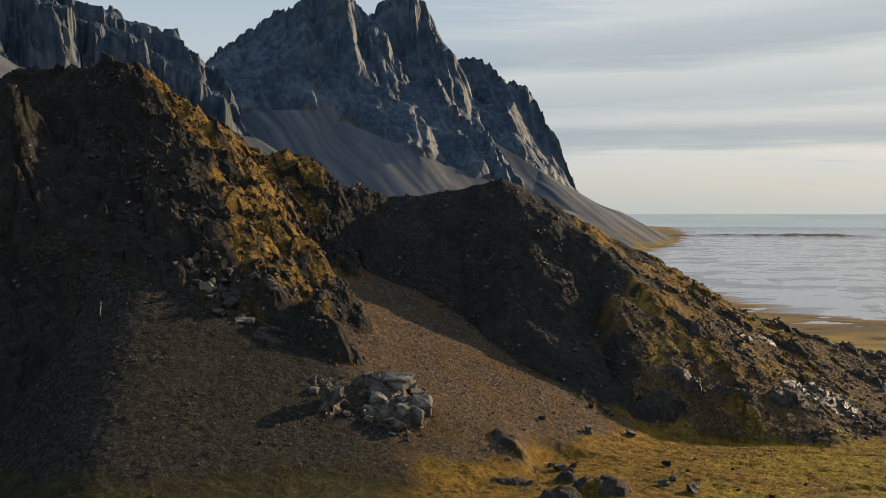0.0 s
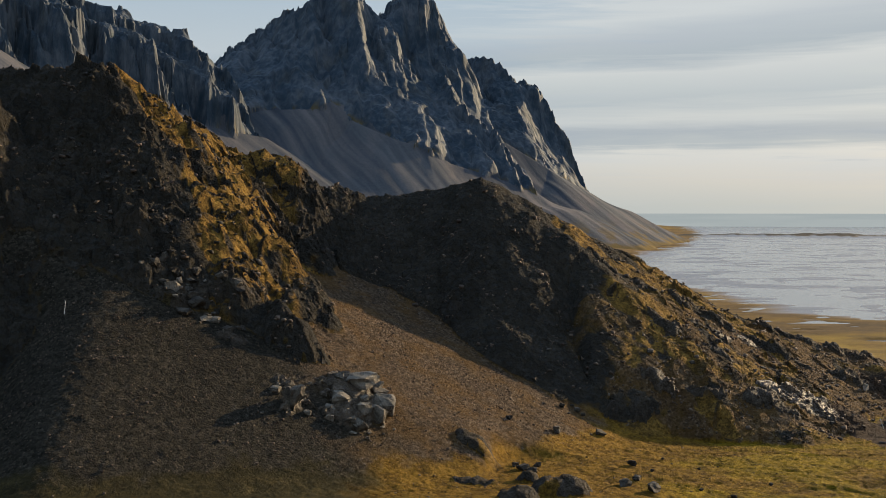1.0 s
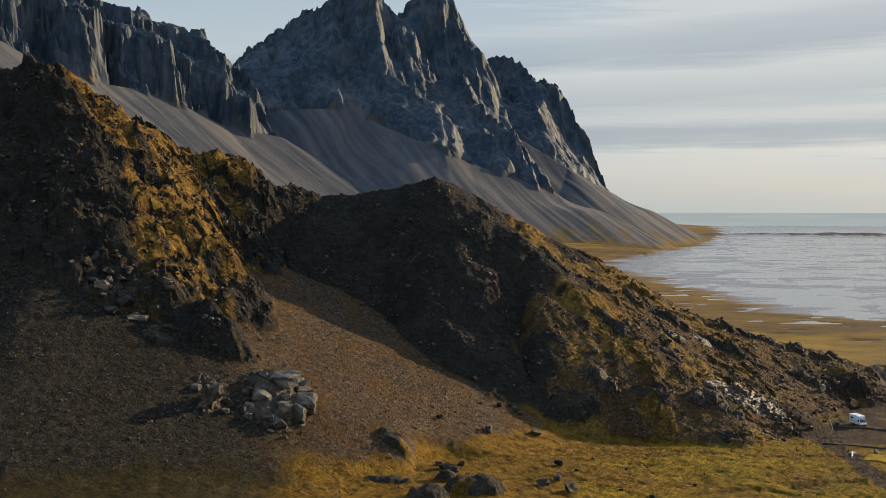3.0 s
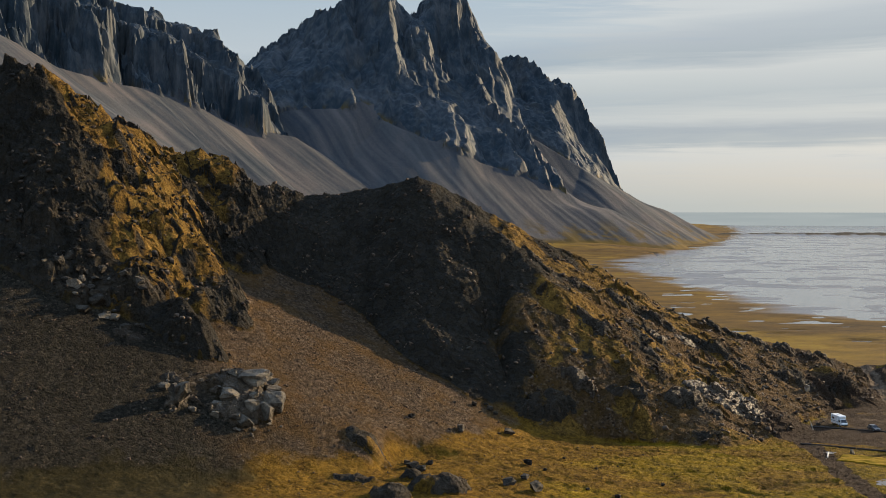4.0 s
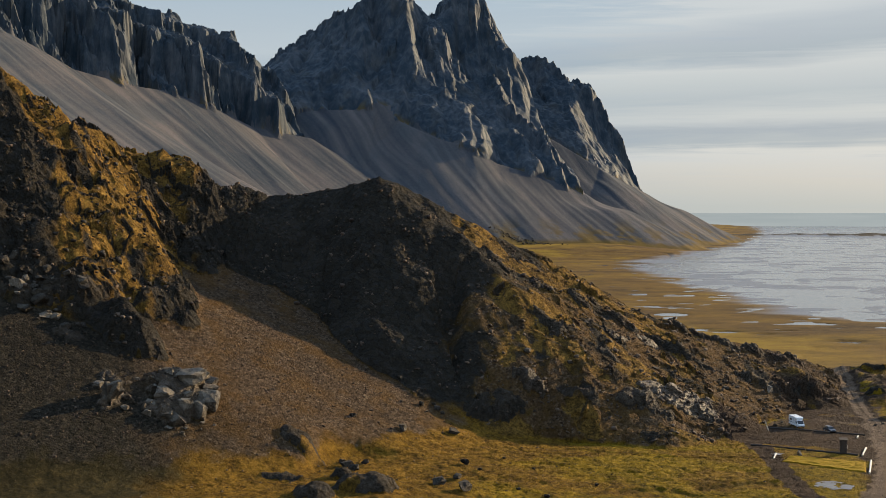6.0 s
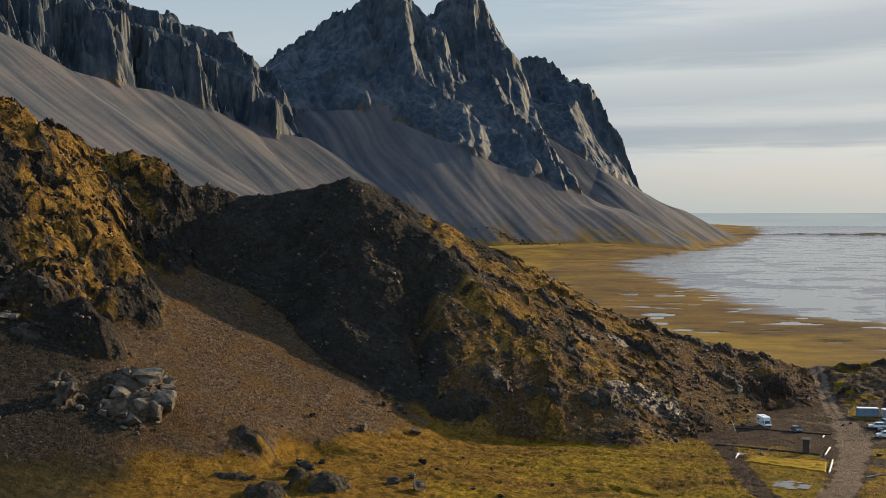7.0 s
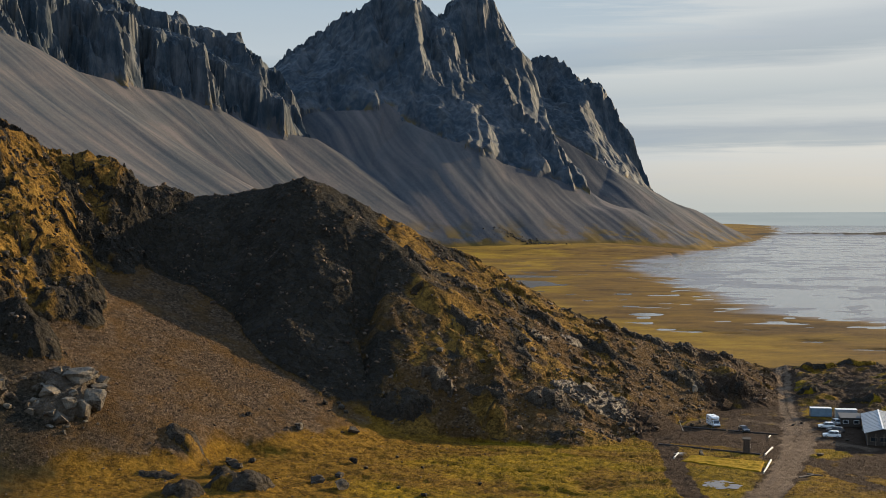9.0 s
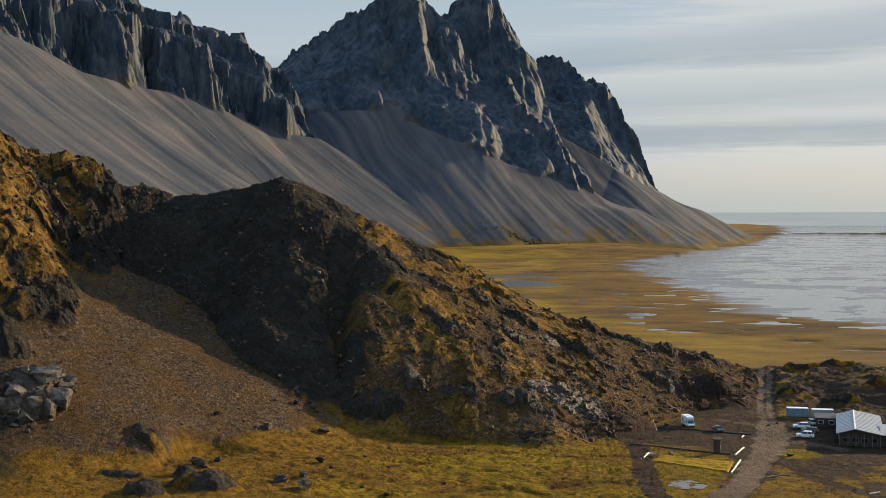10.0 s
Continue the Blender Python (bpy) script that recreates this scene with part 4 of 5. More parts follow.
# ---- the flat land, one sheet out to the horizon, and the water on it ----
def build_flats():
    xs = np.concatenate([np.arange(-4000, -900, 100), np.arange(-900, -180, 12), np.arange(-180, 1150, 5), np.arange(1150, 2000, 25), np.arange(2000, 4001, 100)])
    ys = np.concatenate([np.arange(-1500, 0, 100), np.arange(0, 180, 10), np.arange(180, 480, 6), np.arange(480, 2300, 5), np.arange(2300, 4601, 30)])
    x, y = np.meshgrid(xs.astype(float), ys.astype(float))
    z, s = low_land(x, y)
    inside = ramp(np.minimum.reduce([x + 149, 235 - x, y - 196, 473 - y]), 0, 12)
    z = z - 3.0 * inside
    spit, _, _ = slope(x, y, [(560, 2960, 1), (700, 2930, 2.0), (815, 2890, 3.5), (900, 2850, 5.0), (985, 2800, 3.5)], 0.07, 0.07)
    z = np.maximum(z, np.minimum(spit + 2.0 * fractal(x, y, 60, 3, 160), 10))
    far_shore = ramp(spit, -4, 0)
    masks = {"sand": ramp(s, -25, 10) * (z < 0), "russet": np.maximum(0.55 * ramp(y + 60 * fractal(x, y, 70, 3, 172), 660, 540) + ramp(s + 110 * fractal(x * 0.8, y, 90, 4, 170, 0.6), -200, -70) * (1 - 0.55 * ramp(y + 60 * fractal(x, y, 70, 3, 172), 660, 540)), far_shore), "lava": far_shore}
    tagged(sheet("ground", x, y, z, np.ones((len(ys) - 1, len(xs) - 1), bool), MARSH, masks), "yellow and russet marsh running out to wet grey sand", "ground", kind="structure")


def flat_quad(name, x0, y0, x1, y1, z, material_):
    me = bpy.data.meshes.new(name)
    me.from_pydata([(x0, y0, z), (x1, y0, z), (x1, y1, z), (x0, y1, z)], [], [(0, 1, 2, 3)])
    me.materials.append(material_)
    return new(name, me)


build_flats()
tagged(flat_quad("water", -200, 480, 4000, 4600, WATER_LEVEL, LAGOON), "shallow grey tidal water over sand flats", "water", kind="structure")

# far sea and its horizon, beyond the reach of the flat sheet
def build_horizon():
    n, r = 96, 4700.0
    verts, faces = [], []
    for i in range(n + 1):
        a = radians(-75 + 150 * i / n)
        verts += [(r * math.sin(a) * 0.98, r * math.cos(a) * 0.98, WATER_LEVEL - 1), (r * math.sin(a), r * math.cos(a), 46.0)]
    for i in range(n):
        faces.append((2 * i, 2 * i + 1, 2 * i + 3, 2 * i + 2))
    me = bpy.data.meshes.new("backdrop")
    me.from_pydata(verts, [], faces)
    m, t, s = material("far_sea_glow")
    p = place(t)
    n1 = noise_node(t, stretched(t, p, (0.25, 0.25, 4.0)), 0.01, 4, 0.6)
    # daylight on the far sea is given as emission over a black base
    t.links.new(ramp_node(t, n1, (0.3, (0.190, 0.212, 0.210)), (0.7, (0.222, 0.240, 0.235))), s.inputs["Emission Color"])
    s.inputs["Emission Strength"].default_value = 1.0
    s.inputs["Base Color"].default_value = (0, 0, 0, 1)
    s.inputs["Roughness"].default_value = 0.9
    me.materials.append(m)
    tagged(new("backdrop", me), "glowing strip for open grey-blue sea out to a level horizon", "sea", kind="structure")


build_horizon()

# ---- loose rock ----
rng = np.random.default_rng(7)


def hull(points):
    bm = bmesh.new()
    for p in points:
        bm.verts.new(p)
    r = bmesh.ops.convex_hull(bm, input=bm.verts)
    bmesh.ops.delete(bm, geom=[v for v in bm.verts if not v.link_faces], context="VERTS")
    return bm


def rock_points(n, seed):
    r = np.random.default_rng(seed)
    p = r.normal(size=(n, 3))
    p /= np.linalg.norm(p, axis=1)[:, None]
    p = np.sign(p) * np.abs(p) ** 0.7
    return p * r.uniform(0.75, 1.1, (n, 1)) * 0.5


def rock_mesh(name, n, seed, cut, material_):
    """An angular boulder: a hull of scattered points, its edges chipped."""
    bm = hull(rock_points(n, seed))
    if cut:
        bmesh.ops.triangulate(bm, faces=bm.faces)
        bmesh.ops.subdivide_edges(bm, edges=list(bm.edges), cuts=2, use_grid_fill=True)
        for v in bm.verts:
            p = v.co * 3.1 + Vector((seed, 0, 0))
            v.co *= 1 + 0.20 * noise.noise(p) + 0.10 * noise.noise(p * 2.7) + cut * noise.noise(p * 6)
    me = bpy.data.meshes.new(name)
    bm.to_mesh(me)
    bm.free()
    me.materials.append(material_)
    return me


BOULDERS = [[rock_mesh("boulder", 14 + 2 * (i % 4), 50 + i, 0.05, m) for i in range(10)] for m in (BOULDER, DARK_BOULDER, WHITE_STONE)]


def boulder(x, y, size, flat=0.7, long=1.2, sink=0.25, turn=None, label="", group="", shape=None, tilt=0.0, dark=0):
    k = int(rng.integers(0, 10)) if shape is None else shape
    ob = new("boulder", BOULDERS[dark][k])
    turn = rng.uniform(0, 360) if turn is None else turn
    ob.matrix_basis = pose(x, y, float(lie(x, y)) + size * flat * (0.5 - sink), tilt, 0, turn) @ Matrix.Diagonal((size * long, size, size * flat, 1))
    return tagged(ob, label, "boulder", group)


# pale broken blocks round the outcrop at the foot of the rocky knob
PALE = "pale grey angular boulder split from the outcrop"
for x, y, size, flat, long, turn, tilt in ((-9.0, 252.5, 3.6, 1.2, 0.8, 60, 10), (-27.5, 246.5, 3.4, 1.2, 0.7, 40, 8), (-19, 247.5, 2.0, 0.8, 1.1, 80, 5), (-14, 246.5, 1.6, 0.8, 1.2, 0, 0), (-23.5, 246.5, 2.0, 0.9, 0.9, 0, 6), (-31, 250, 2.2, 0.8, 1.2, 0, 0)):
    boulder(x, y, size * 1.1, flat, long, 0.40, turn, PALE, "rockfall boulders", None, tilt)
for i in range(16):
    a, r = rng.uniform(0, 6.28), rng.uniform(0.5, 1.0) ** 0.5
    boulder(-18 + 13 * r * math.cos(a), 252.5 + 8 * r * math.sin(a), rng.uniform(0.5, 1.2), rng.uniform(0.6, 1.0), rng.uniform(0.8, 1.5), 0.3, None, "small pale grey boulder below the outcrop", "rockfall boulders")

for x, y, size, flat, long, turn, tilt in ((-8.6, 256.5, 6.6, 1.0, 0.75, 75, 14), (-13.5, 261, 6.2, 0.5, 1.45, -20, 16), (-12.5, 249, 4.6, 0.9, 0.9, 40, 10), (-26.3, 246.4, 4.6, 1.35, 0.62, 70, 8), (-17.5, 254, 4.2, 0.7, 1.3, 10, 18), (-9.5, 262.5, 4.0, 0.7, 1.2, 30, 12)):
    boulder(x, y, size, flat, long, 0.36, turn, PALE, "rockfall boulders", None, tilt)

# dark broken crag beside the knob
for i in range(46):
    a, r = rng.uniform(0, 6.28), rng.uniform(0, 1) ** 0.6
    x, y, size = -51 + 15 * r * math.cos(a), 270 + 7.5 * r * math.sin(a) - 0.15 * 15 * r * math.cos(a), 0.9 + 2.9 * rng.uniform(0, 1) ** 2
    pale = rng.uniform(0, 1) < 0.3
    boulder(x, y, size, rng.uniform(0.7, 1.1), rng.uniform(0.9, 1.5), 0.35, None, "angular grey rock of a broken crag" if pale else "dark angular rock of a broken crag", "crag boulders", None, rng.uniform(0, 25), 0 if pale else 1)

for i in range(13):
    x, y = -15 + rng.uniform(-5.5, 5.5), 258 + rng.uniform(-10, 9)
    boulder(x, y, rng.uniform(1.4, 3.4), rng.uniform(0.6, 0.9), rng.uniform(1.0, 1.5), 0.5, rng.uniform(-50, 10), PALE, "rockfall boulders", None, rng.uniform(5, 30), int(rng.uniform(0, 1) < 0.25))

# dark boulders lying in the grass
for x, y, size in ((32, 284.5, 2.3), (20.5, 281, 1.8), (35, 303, 1.9), (39, 304, 1.7), (40.5, 303, 1.3), (44, 294.5, 2.6), (33, 321, 1.5), (28.5, 311, 1.4), (43.6, 250.6, 2.8), (49.3, 247.6, 3.2), (47.2, 257, 2.0), (48, 270, 2.2), (67, 250, 1.1),
                   (52, 264.7, 1.2), (60.8, 254, 1.0), (64, 272, 0.9), (38, 306, 1.1), (36.5, 300.5, 1.0), (30, 300, 1.1), (24, 288, 0.8), (22.5, 259, 2.6), (24.5, 257, 2.2), (21, 262, 1.6), (26, 263, 1.8), (57, 280, 0.8), (78, 262, 0.9)):
    boulder(x, y, size, rng.uniform(0.7, 0.9), rng.uniform(1.0, 1.4), 0.22, None, "dark grey boulder lying in yellow grass" if size > 1.5 else "small dark boulder in yellow grass", "meadow boulders", None, 0.0, 1)

# rocks on the eastern flank, and the white one above the car park
for x, y, size, flat, long, turn, tilt in ((62, 330, 2.0, 0.8, 1.2, 0, 0), (74, 331, 1.8, 0.8, 1.1, 0, 0), (100, 355, 2.0, 0.7, 1.3, -20, 0), (86, 352, 2.2, 0.7, 1.3, -10, 0), (122, 362, 1.8, 0.8, 1.3, 0, 0), (112, 326, 1.8, 0.7, 1.3, 0, 0), (80, 358, 1.8, 0.8, 1.1, 0, 0),
                                           (95, 344, 1.6, 0.8, 1.2, 30, 0), (107, 352, 1.5, 0.8, 1.2, 60, 0), (128, 362, 1.4, 0.8, 1.0, 0, 0)):
    boulder(x, y, size, flat, long, 0.3, turn, "grey-brown boulder lying on the hillside", "hillside boulders", None, tilt, 1)
boulder(137.1, 372.2, 2.6, 1.3, 0.7, 0.1, 0, "tall whitish boulder above the gravel car park", dark=2)


def scattered(name, label, spots, sizes, seed, material_):
    """Very many small stones in one mesh."""
    shapes = []
    for i in range(8):
        bm = hull(rock_points(10, seed + i))
        bmesh.ops.triangulate(bm, faces=bm.faces)
        bm.verts.index_update()
        shapes.append((np.array([v.co for v in bm.verts]), np.array([[v.index for v in f.verts] for f in bm.faces])))
        bm.free()
    r = np.random.default_rng(seed)
    co, tri, base = [], [], 0
    for (x, y, z), size in zip(spots, sizes):
        v, f = shapes[int(r.integers(0, 8))]
        a = r.uniform(0, 6.28)
        s = size * r.uniform(0.7, 1.3, 3)
        w = v * s
        co.append(np.stack([w[:, 0] * math.cos(a) - w[:, 1] * math.sin(a) + x, w[:, 0] * math.sin(a) + w[:, 1] * math.cos(a) + y, w[:, 2] * 0.8 + z + 0.12 * size], -1))
        tri.append(f + base)
        base += len(v)
    co, tri = np.concatenate(co), np.concatenate(tri)
    me = bpy.data.meshes.new(name)
    me.vertices.add(len(co))
    me.vertices.foreach_set("co", co.ravel())
    me.loops.add(tri.size)
    me.loops.foreach_set("vertex_index", tri.ravel())
    me.polygons.add(len(tri))
    me.polygons.foreach_set("loop_start", np.arange(len(tri)) * 3)
    me.update(calc_edges=True)
    me.materials.append(material_)
    return tagged(new(name, me), label, "stones", kind="stuff")


def sow(n, x0, x1, y0, y1, chance):
    x, y = rng.uniform(x0, x1, n), rng.uniform(y0, y1, n)
    keep = rng.uniform(0, 1, n) < chance(x, y)
    x, y = x[keep], y[keep]
    return np.stack([x, y, lie(x, y)], -1)


spots = sow(30000, -95, 60, 200, 340, lambda x, y: lie(x, y, 4) * (0.35 + 0.65 * ramp(fractal(x, y, 12, 3, 500), -0.4, 0.4)))
scattered("scree_stones", "loose brown stones strewn over the scree", spots, 0.12 + 0.6 * rng.uniform(0, 1, len(spots)) ** 10 + 0.16 * rng.uniform(0, 1, len(spots)), 600, STONES)
spots = sow(26000, -110, 170, 262, 425, lambda x, y: lie(x, y, 5) * (0.25 + 0.55 * lie(x, y, 3) + 0.5 * lie(x, y, 4)) * ramp(fractal(x, y, 9, 3, 510), -0.3, 0.4))
scattered("rubble", "broken dark rock scattered over the hillside", spots, 0.25 + 1.3 * rng.uniform(0, 1, len(spots)) ** 5 + 0.4 * rng.uniform(0, 1, len(spots)), 650, STONES)
spots = sow(3000, -20, 235, 215, 300, lambda x, y: 0.25 * (1 - lie(x, y, 5)))
scattered("grass_stones", "small dark stones in the meadow", spots, 0.2 + 0.5 * rng.uniform(0, 1, len(spots)) ** 3, 680, STONES)

spots = sow(3500, -92, -24, 276, 366, lambda x, y: 0.75 * lie(x, y, 5) * ramp(fractal(x, y, 8, 3, 520), -0.35, 0.35))
scattered("turf_stones", "small dark rocks bedded in the russet turf", spots, 0.3 + 1.5 * rng.uniform(0, 1, len(spots)) ** 4 + 0.3 * rng.uniform(0, 1, len(spots)), 700, DARK_RUBBLE)
spots = sow(5000, 48, 150, 312, 415, lambda x, y: 0.7 * lie(x, y, 5) * ramp(fractal(x, y, 11, 3, 530), -0.3, 0.4))
scattered("flank_stones", "dark broken stones strewn over the eastern flank", spots, 0.2 + 1.1 * rng.uniform(0, 1, len(spots)) ** 5 + 0.2 * rng.uniform(0, 1, len(spots)), 720, STONES)

# boulders that rolled out to the foot of the far scree
FOOT = rng.normal(size=(260, 2)) * np.array([24.0, 6.0]) + np.array([44.0, 1750.0])
spots = np.stack([FOOT[:, 0], FOOT[:, 1], far_lie(FOOT[:, 0], FOOT[:, 1])], -1)
scattered("foot_boulders", "dark boulders fallen to the foot of the mountain scree", spots, 1.0 + 3.5 * rng.uniform(0, 1, len(spots)) ** 3, 740, DARK_RUBBLE)

# ---- car park, vehicles, huts ----
def part(name, bm, material_, parent, label=""):
    me = bpy.data.meshes.new(name)
    bmesh.ops.recalc_face_normals(bm, faces=bm.faces)
    bm.to_mesh(me)
    bm.free()
    me.materials.append(material_)
    ob = new(name, me)
    ob.parent = parent
    if label:
        ob["label"] = label
    return ob


def block(x0, y0, z0, x1, y1, z1, chip=0.0):
    bm = bmesh.new()
    bmesh.ops.create_cube(bm, size=1.0)
    for v in bm.verts:
        v.co = (x0 + (v.co.x + 0.5) * (x1 - x0), y0 + (v.co.y + 0.5) * (y1 - y0), z0 + (v.co.z + 0.5) * (z1 - z0))
    if chip:
        bmesh.ops.bevel(bm, geom=list(bm.edges), offset=chip, segments=2, affect="EDGES", profile=0.6)
    return bm


def profile(points, half, chip=0.06, lean=0.0):
    """A side outline (x, z) drawn out to both sides, leaning in towards its top."""
    bm = bmesh.new()
    top = max(z for _, z in points)
    low = min(z for _, z in points)
    a = [bm.verts.new((x, -half + lean * (z - low) / (top - low), z)) for x, z in points]
    b = [bm.verts.new((x, half - lean * (z - low) / (top - low), z)) for x, z in points]
    bm.faces.new(a)
    bm.faces.new(list(reversed(b)))
    n = len(points)
    for i in range(n):
        bm.faces.new((a[i], b[i], b[(i + 1) % n], a[(i + 1) % n]))
    if chip:
        bmesh.ops.bevel(bm, geom=list(bm.edges), offset=chip, segments=2, affect="EDGES", profile=0.6)
    return bm


def round_bar(a, b, r, sides=12, r2=None):
    bm = bmesh.new()
    a, b = Vector(a), Vector(b)
    m = Matrix.Translation((a + b) / 2) @ (b - a).to_track_quat("Z", "Y").to_matrix().to_4x4()
    bmesh.ops.create_cone(bm, cap_ends=True, segments=sides, radius1=r, radius2=r if r2 is None else r2, depth=(b - a).length, matrix=m)
    return bm


WHITE, SILVER, DARKCAR = plainly("white_paint", (0.78, 0.78, 0.76), 0.3), plainly("silver_paint", (0.45, 0.46, 0.47), 0.3, 0.4), plainly("dark_paint", (0.035, 0.037, 0.042), 0.3)
GLASS, TYRE, RIM = plainly("car_glass", (0.02, 0.025, 0.03), 0.08), plainly("tyre_rubber", (0.02, 0.02, 0.02), 0.8), plainly("rim_metal", (0.5, 0.5, 0.5), 0.35, 0.8)
LAMP_GLASS, TRIM = plainly("lamp_glass", (0.7, 0.7, 0.68), 0.15), plainly("black_trim", (0.03, 0.03, 0.03), 0.6)
TIMBER, OLDWOOD, PALEWOOD = plainly("dark_timber", (0.045, 0.032, 0.022), 0.8, 0, 0.25, 2.0, 0.02), plainly("weathered_wood", (0.16, 0.12, 0.085), 0.85, 0, 0.25, 2.0, 0.02), plainly("whitewashed_wood", (0.62, 0.58, 0.50), 0.8, 0, 0.2, 2.0, 0.02)
ROOFING, STEELBLUE, STEELGREY = plainly("pale_metal_roof", (0.23, 0.245, 0.25), 0.5, 0.0, 0.06, 0.4), plainly("blue_container_paint", (0.13, 0.20, 0.26), 0.55, 0, 0.15, 0.6), plainly("grey_container_paint", (0.25, 0.275, 0.29), 0.55, 0, 0.15, 0.6)
SILT = plainly("wet_silt", (0.13, 0.115, 0.095), 0.4, 0, 0.3, 0.8)
PALE_PANEL = plainly("pale_panel", (0.70, 0.70, 0.68), 0.5)


def wheels(parent, axles, half, r):
    for ax in axles:
        for side in (-1, 1):
            bm = round_bar((ax, side * (half - 0.20), r), (ax, side * half, r), r, 20)
            tyre = part("wheel", bm, TYRE, parent, "black rubber tyre")
            part("rim", round_bar((ax, side * (half - 0.02), r), (ax, side * (half + 0.015), r), r * 0.6, 14), RIM, tyre, "metal wheel rim")


def car(x, y, heading, paint, label, long=4.6, tall=1.7):
    top = tagged(new("car"), label, "car", "parked cars")
    s, h, half = long / 4.6, tall / 1.7, 0.90
    part("body", profile([(-2.28 * s, 0.35), (2.25 * s, 0.35), (2.30 * s, 0.72 * h), (2.15 * s, 0.92 * h), (1.05 * s, 1.05 * h), (-2.15 * s, 1.08 * h), (-2.30 * s, 0.75 * h)], half, 0.07, 0.05), paint, top)
    cabin = part("windows", profile([(1.15 * s, 1.0 * h), (0.35 * s, 1.60 * h), (-1.75 * s, 1.62 * h), (-2.18 * s, 1.0 * h)], half - 0.04, 0.05, 0.16), GLASS, top, "dark glass all round the cabin")
    part("roof", profile([(0.42 * s, 1.58 * h), (0.15 * s, 1.69 * h), (-1.55 * s, 1.69 * h), (-1.80 * s, 1.58 * h)], half - 0.18, 0.03, 0.05), paint, top)
    for px in (-0.55 * s, -1.62 * s, 0.62 * s):
        for side in (-1, 1):
            part("pillar", round_bar((px + (0.30 if px > 0 else 0), side * (half - 0.05), 1.04 * h), (px, side * (half - 0.19), 1.60 * h), 0.045, 6), paint, top)
    part("front_bumper", block(2.18 * s, -0.82, 0.38, 2.36 * s, 0.82, 0.62, 0.04), TRIM, top)
    part("rear_bumper", block(-2.38 * s, -0.82, 0.40, -2.20 * s, 0.82, 0.64, 0.04), TRIM, top)
    for side in (-1, 1):
        part("headlight", block(2.12 * s, side * 0.68 - 0.16, 0.72 * h, 2.30 * s, side * 0.68 + 0.16, 0.88 * h, 0.02), LAMP_GLASS, top)
        part("mirror", block(0.85 * s, side * 0.98 - 0.09, 1.04 * h, 1.0 * s, side * 0.98 + 0.09, 1.2 * h, 0.03), paint, top)
    wheels(top, (1.42 * s, -1.40 * s), half + 0.02, 0.35)
    top.matrix_basis = pose(x, y, float(lie(x, y)) + 0.02, 0, 0, heading)
    return top


def camper(x, y, heading):
    top = tagged(new("camper_van"), "white box camper van parked on dark gravel", "camper van")
    part("cabin_box", profile([(-3.1, 0.55), (1.05, 0.55), (1.05, 2.15), (1.75, 2.30), (1.70, 2.85), (1.2, 3.02), (-3.1, 3.02)], 1.12, 0.10), WHITE, top)
    part("cab", profile([(1.0, 0.45), (3.0, 0.45), (3.05, 0.95), (2.85, 1.15), (1.95, 2.12), (1.0, 2.15)], 1.0, 0.08, 0.08), WHITE, top)
    part("windscreen", profile([(2.78, 1.24), (2.05, 2.06), (2.0, 2.02), (2.70, 1.22)], 0.88, 0.0, 0.05), GLASS, top, "dark sloping windscreen")
    for side in (-1, 1):
        part("side_window", block(1.25, side * 0.97 - 0.03, 1.3, 2.1, side * 0.97 + 0.03, 1.85, 0.01), GLASS, top)
        part("side_window", block(-2.3, side * 1.125 - 0.02, 1.75, -1.0, side * 1.125 + 0.02, 2.3, 0.01), GLASS, top)
        part("headlight", block(2.92, side * 0.75 - 0.17, 0.78, 3.05, side * 0.75 + 0.17, 0.98, 0.02), LAMP_GLASS, top)
        part("stripe", block(-3.0, side * 1.125 - 0.012, 1.2, 1.0, side * 1.125 + 0.012, 1.38), STEELBLUE, top, "faded blue stripe")
    part("door", block(-0.4, -1.14, 0.65, 0.3, -1.115, 2.5, 0.01), PALE_PANEL, top)
    part("roof_hatch", block(-1.2, -0.35, 3.0, -0.4, 0.35, 3.12, 0.03), PALE_PANEL, top)
    part("bumper", block(2.95, -0.98, 0.42, 3.15, 0.98, 0.68, 0.04), TRIM, top)
    wheels(top, (2.1, -1.7), 1.02, 0.36)
    top.matrix_basis = pose(x, y, float(lie(x, y)) + 0.02, 0, 0, heading)


def container(x, y, heading, paint, label):
    top = tagged(new("shipping_container"), label, "container", "steel containers")
    part("body", block(0.02, 0.02, 0.16, 6.04, 2.42, 2.55), paint, top)
    for i in range(22):
        cx = 0.2 + i * 0.262
        for yy in (0.0, 2.40):
            part("corrugation", block(cx, yy, 0.2, cx + 0.13, yy + 0.045, 2.48, 0.015), paint, top)
    for cx in (0.0, 5.94):
        for cy in (0.0, 2.32):
            part("corner_post", block(cx, cy - 0.01, 0.0, cx + 0.12, cy + 0.13, 2.6, 0.01), paint, top)
    part("roof", block(-0.02, -0.03, 2.55, 6.08, 2.47, 2.66, 0.02), PALE_PANEL, top, "pale weathered roof sheet")
    part("bottom_rail", block(0.0, -0.03, 0.02, 6.06, 2.45, 0.16, 0.02), TRIM, top)
    for cy in (0.05, 1.24):
        door = part("door", block(6.04, cy, 0.2, 6.09, cy + 1.15, 2.5, 0.01), paint, top)
        part("lock_rod", round_bar((6.12, cy + 0.35, 0.25), (6.12, cy + 0.35, 2.45), 0.03, 8), RIM, door)
    top.matrix_basis = pose(x, y, float(lie(x + 3, y)) + 0.02, 0, 0, heading)


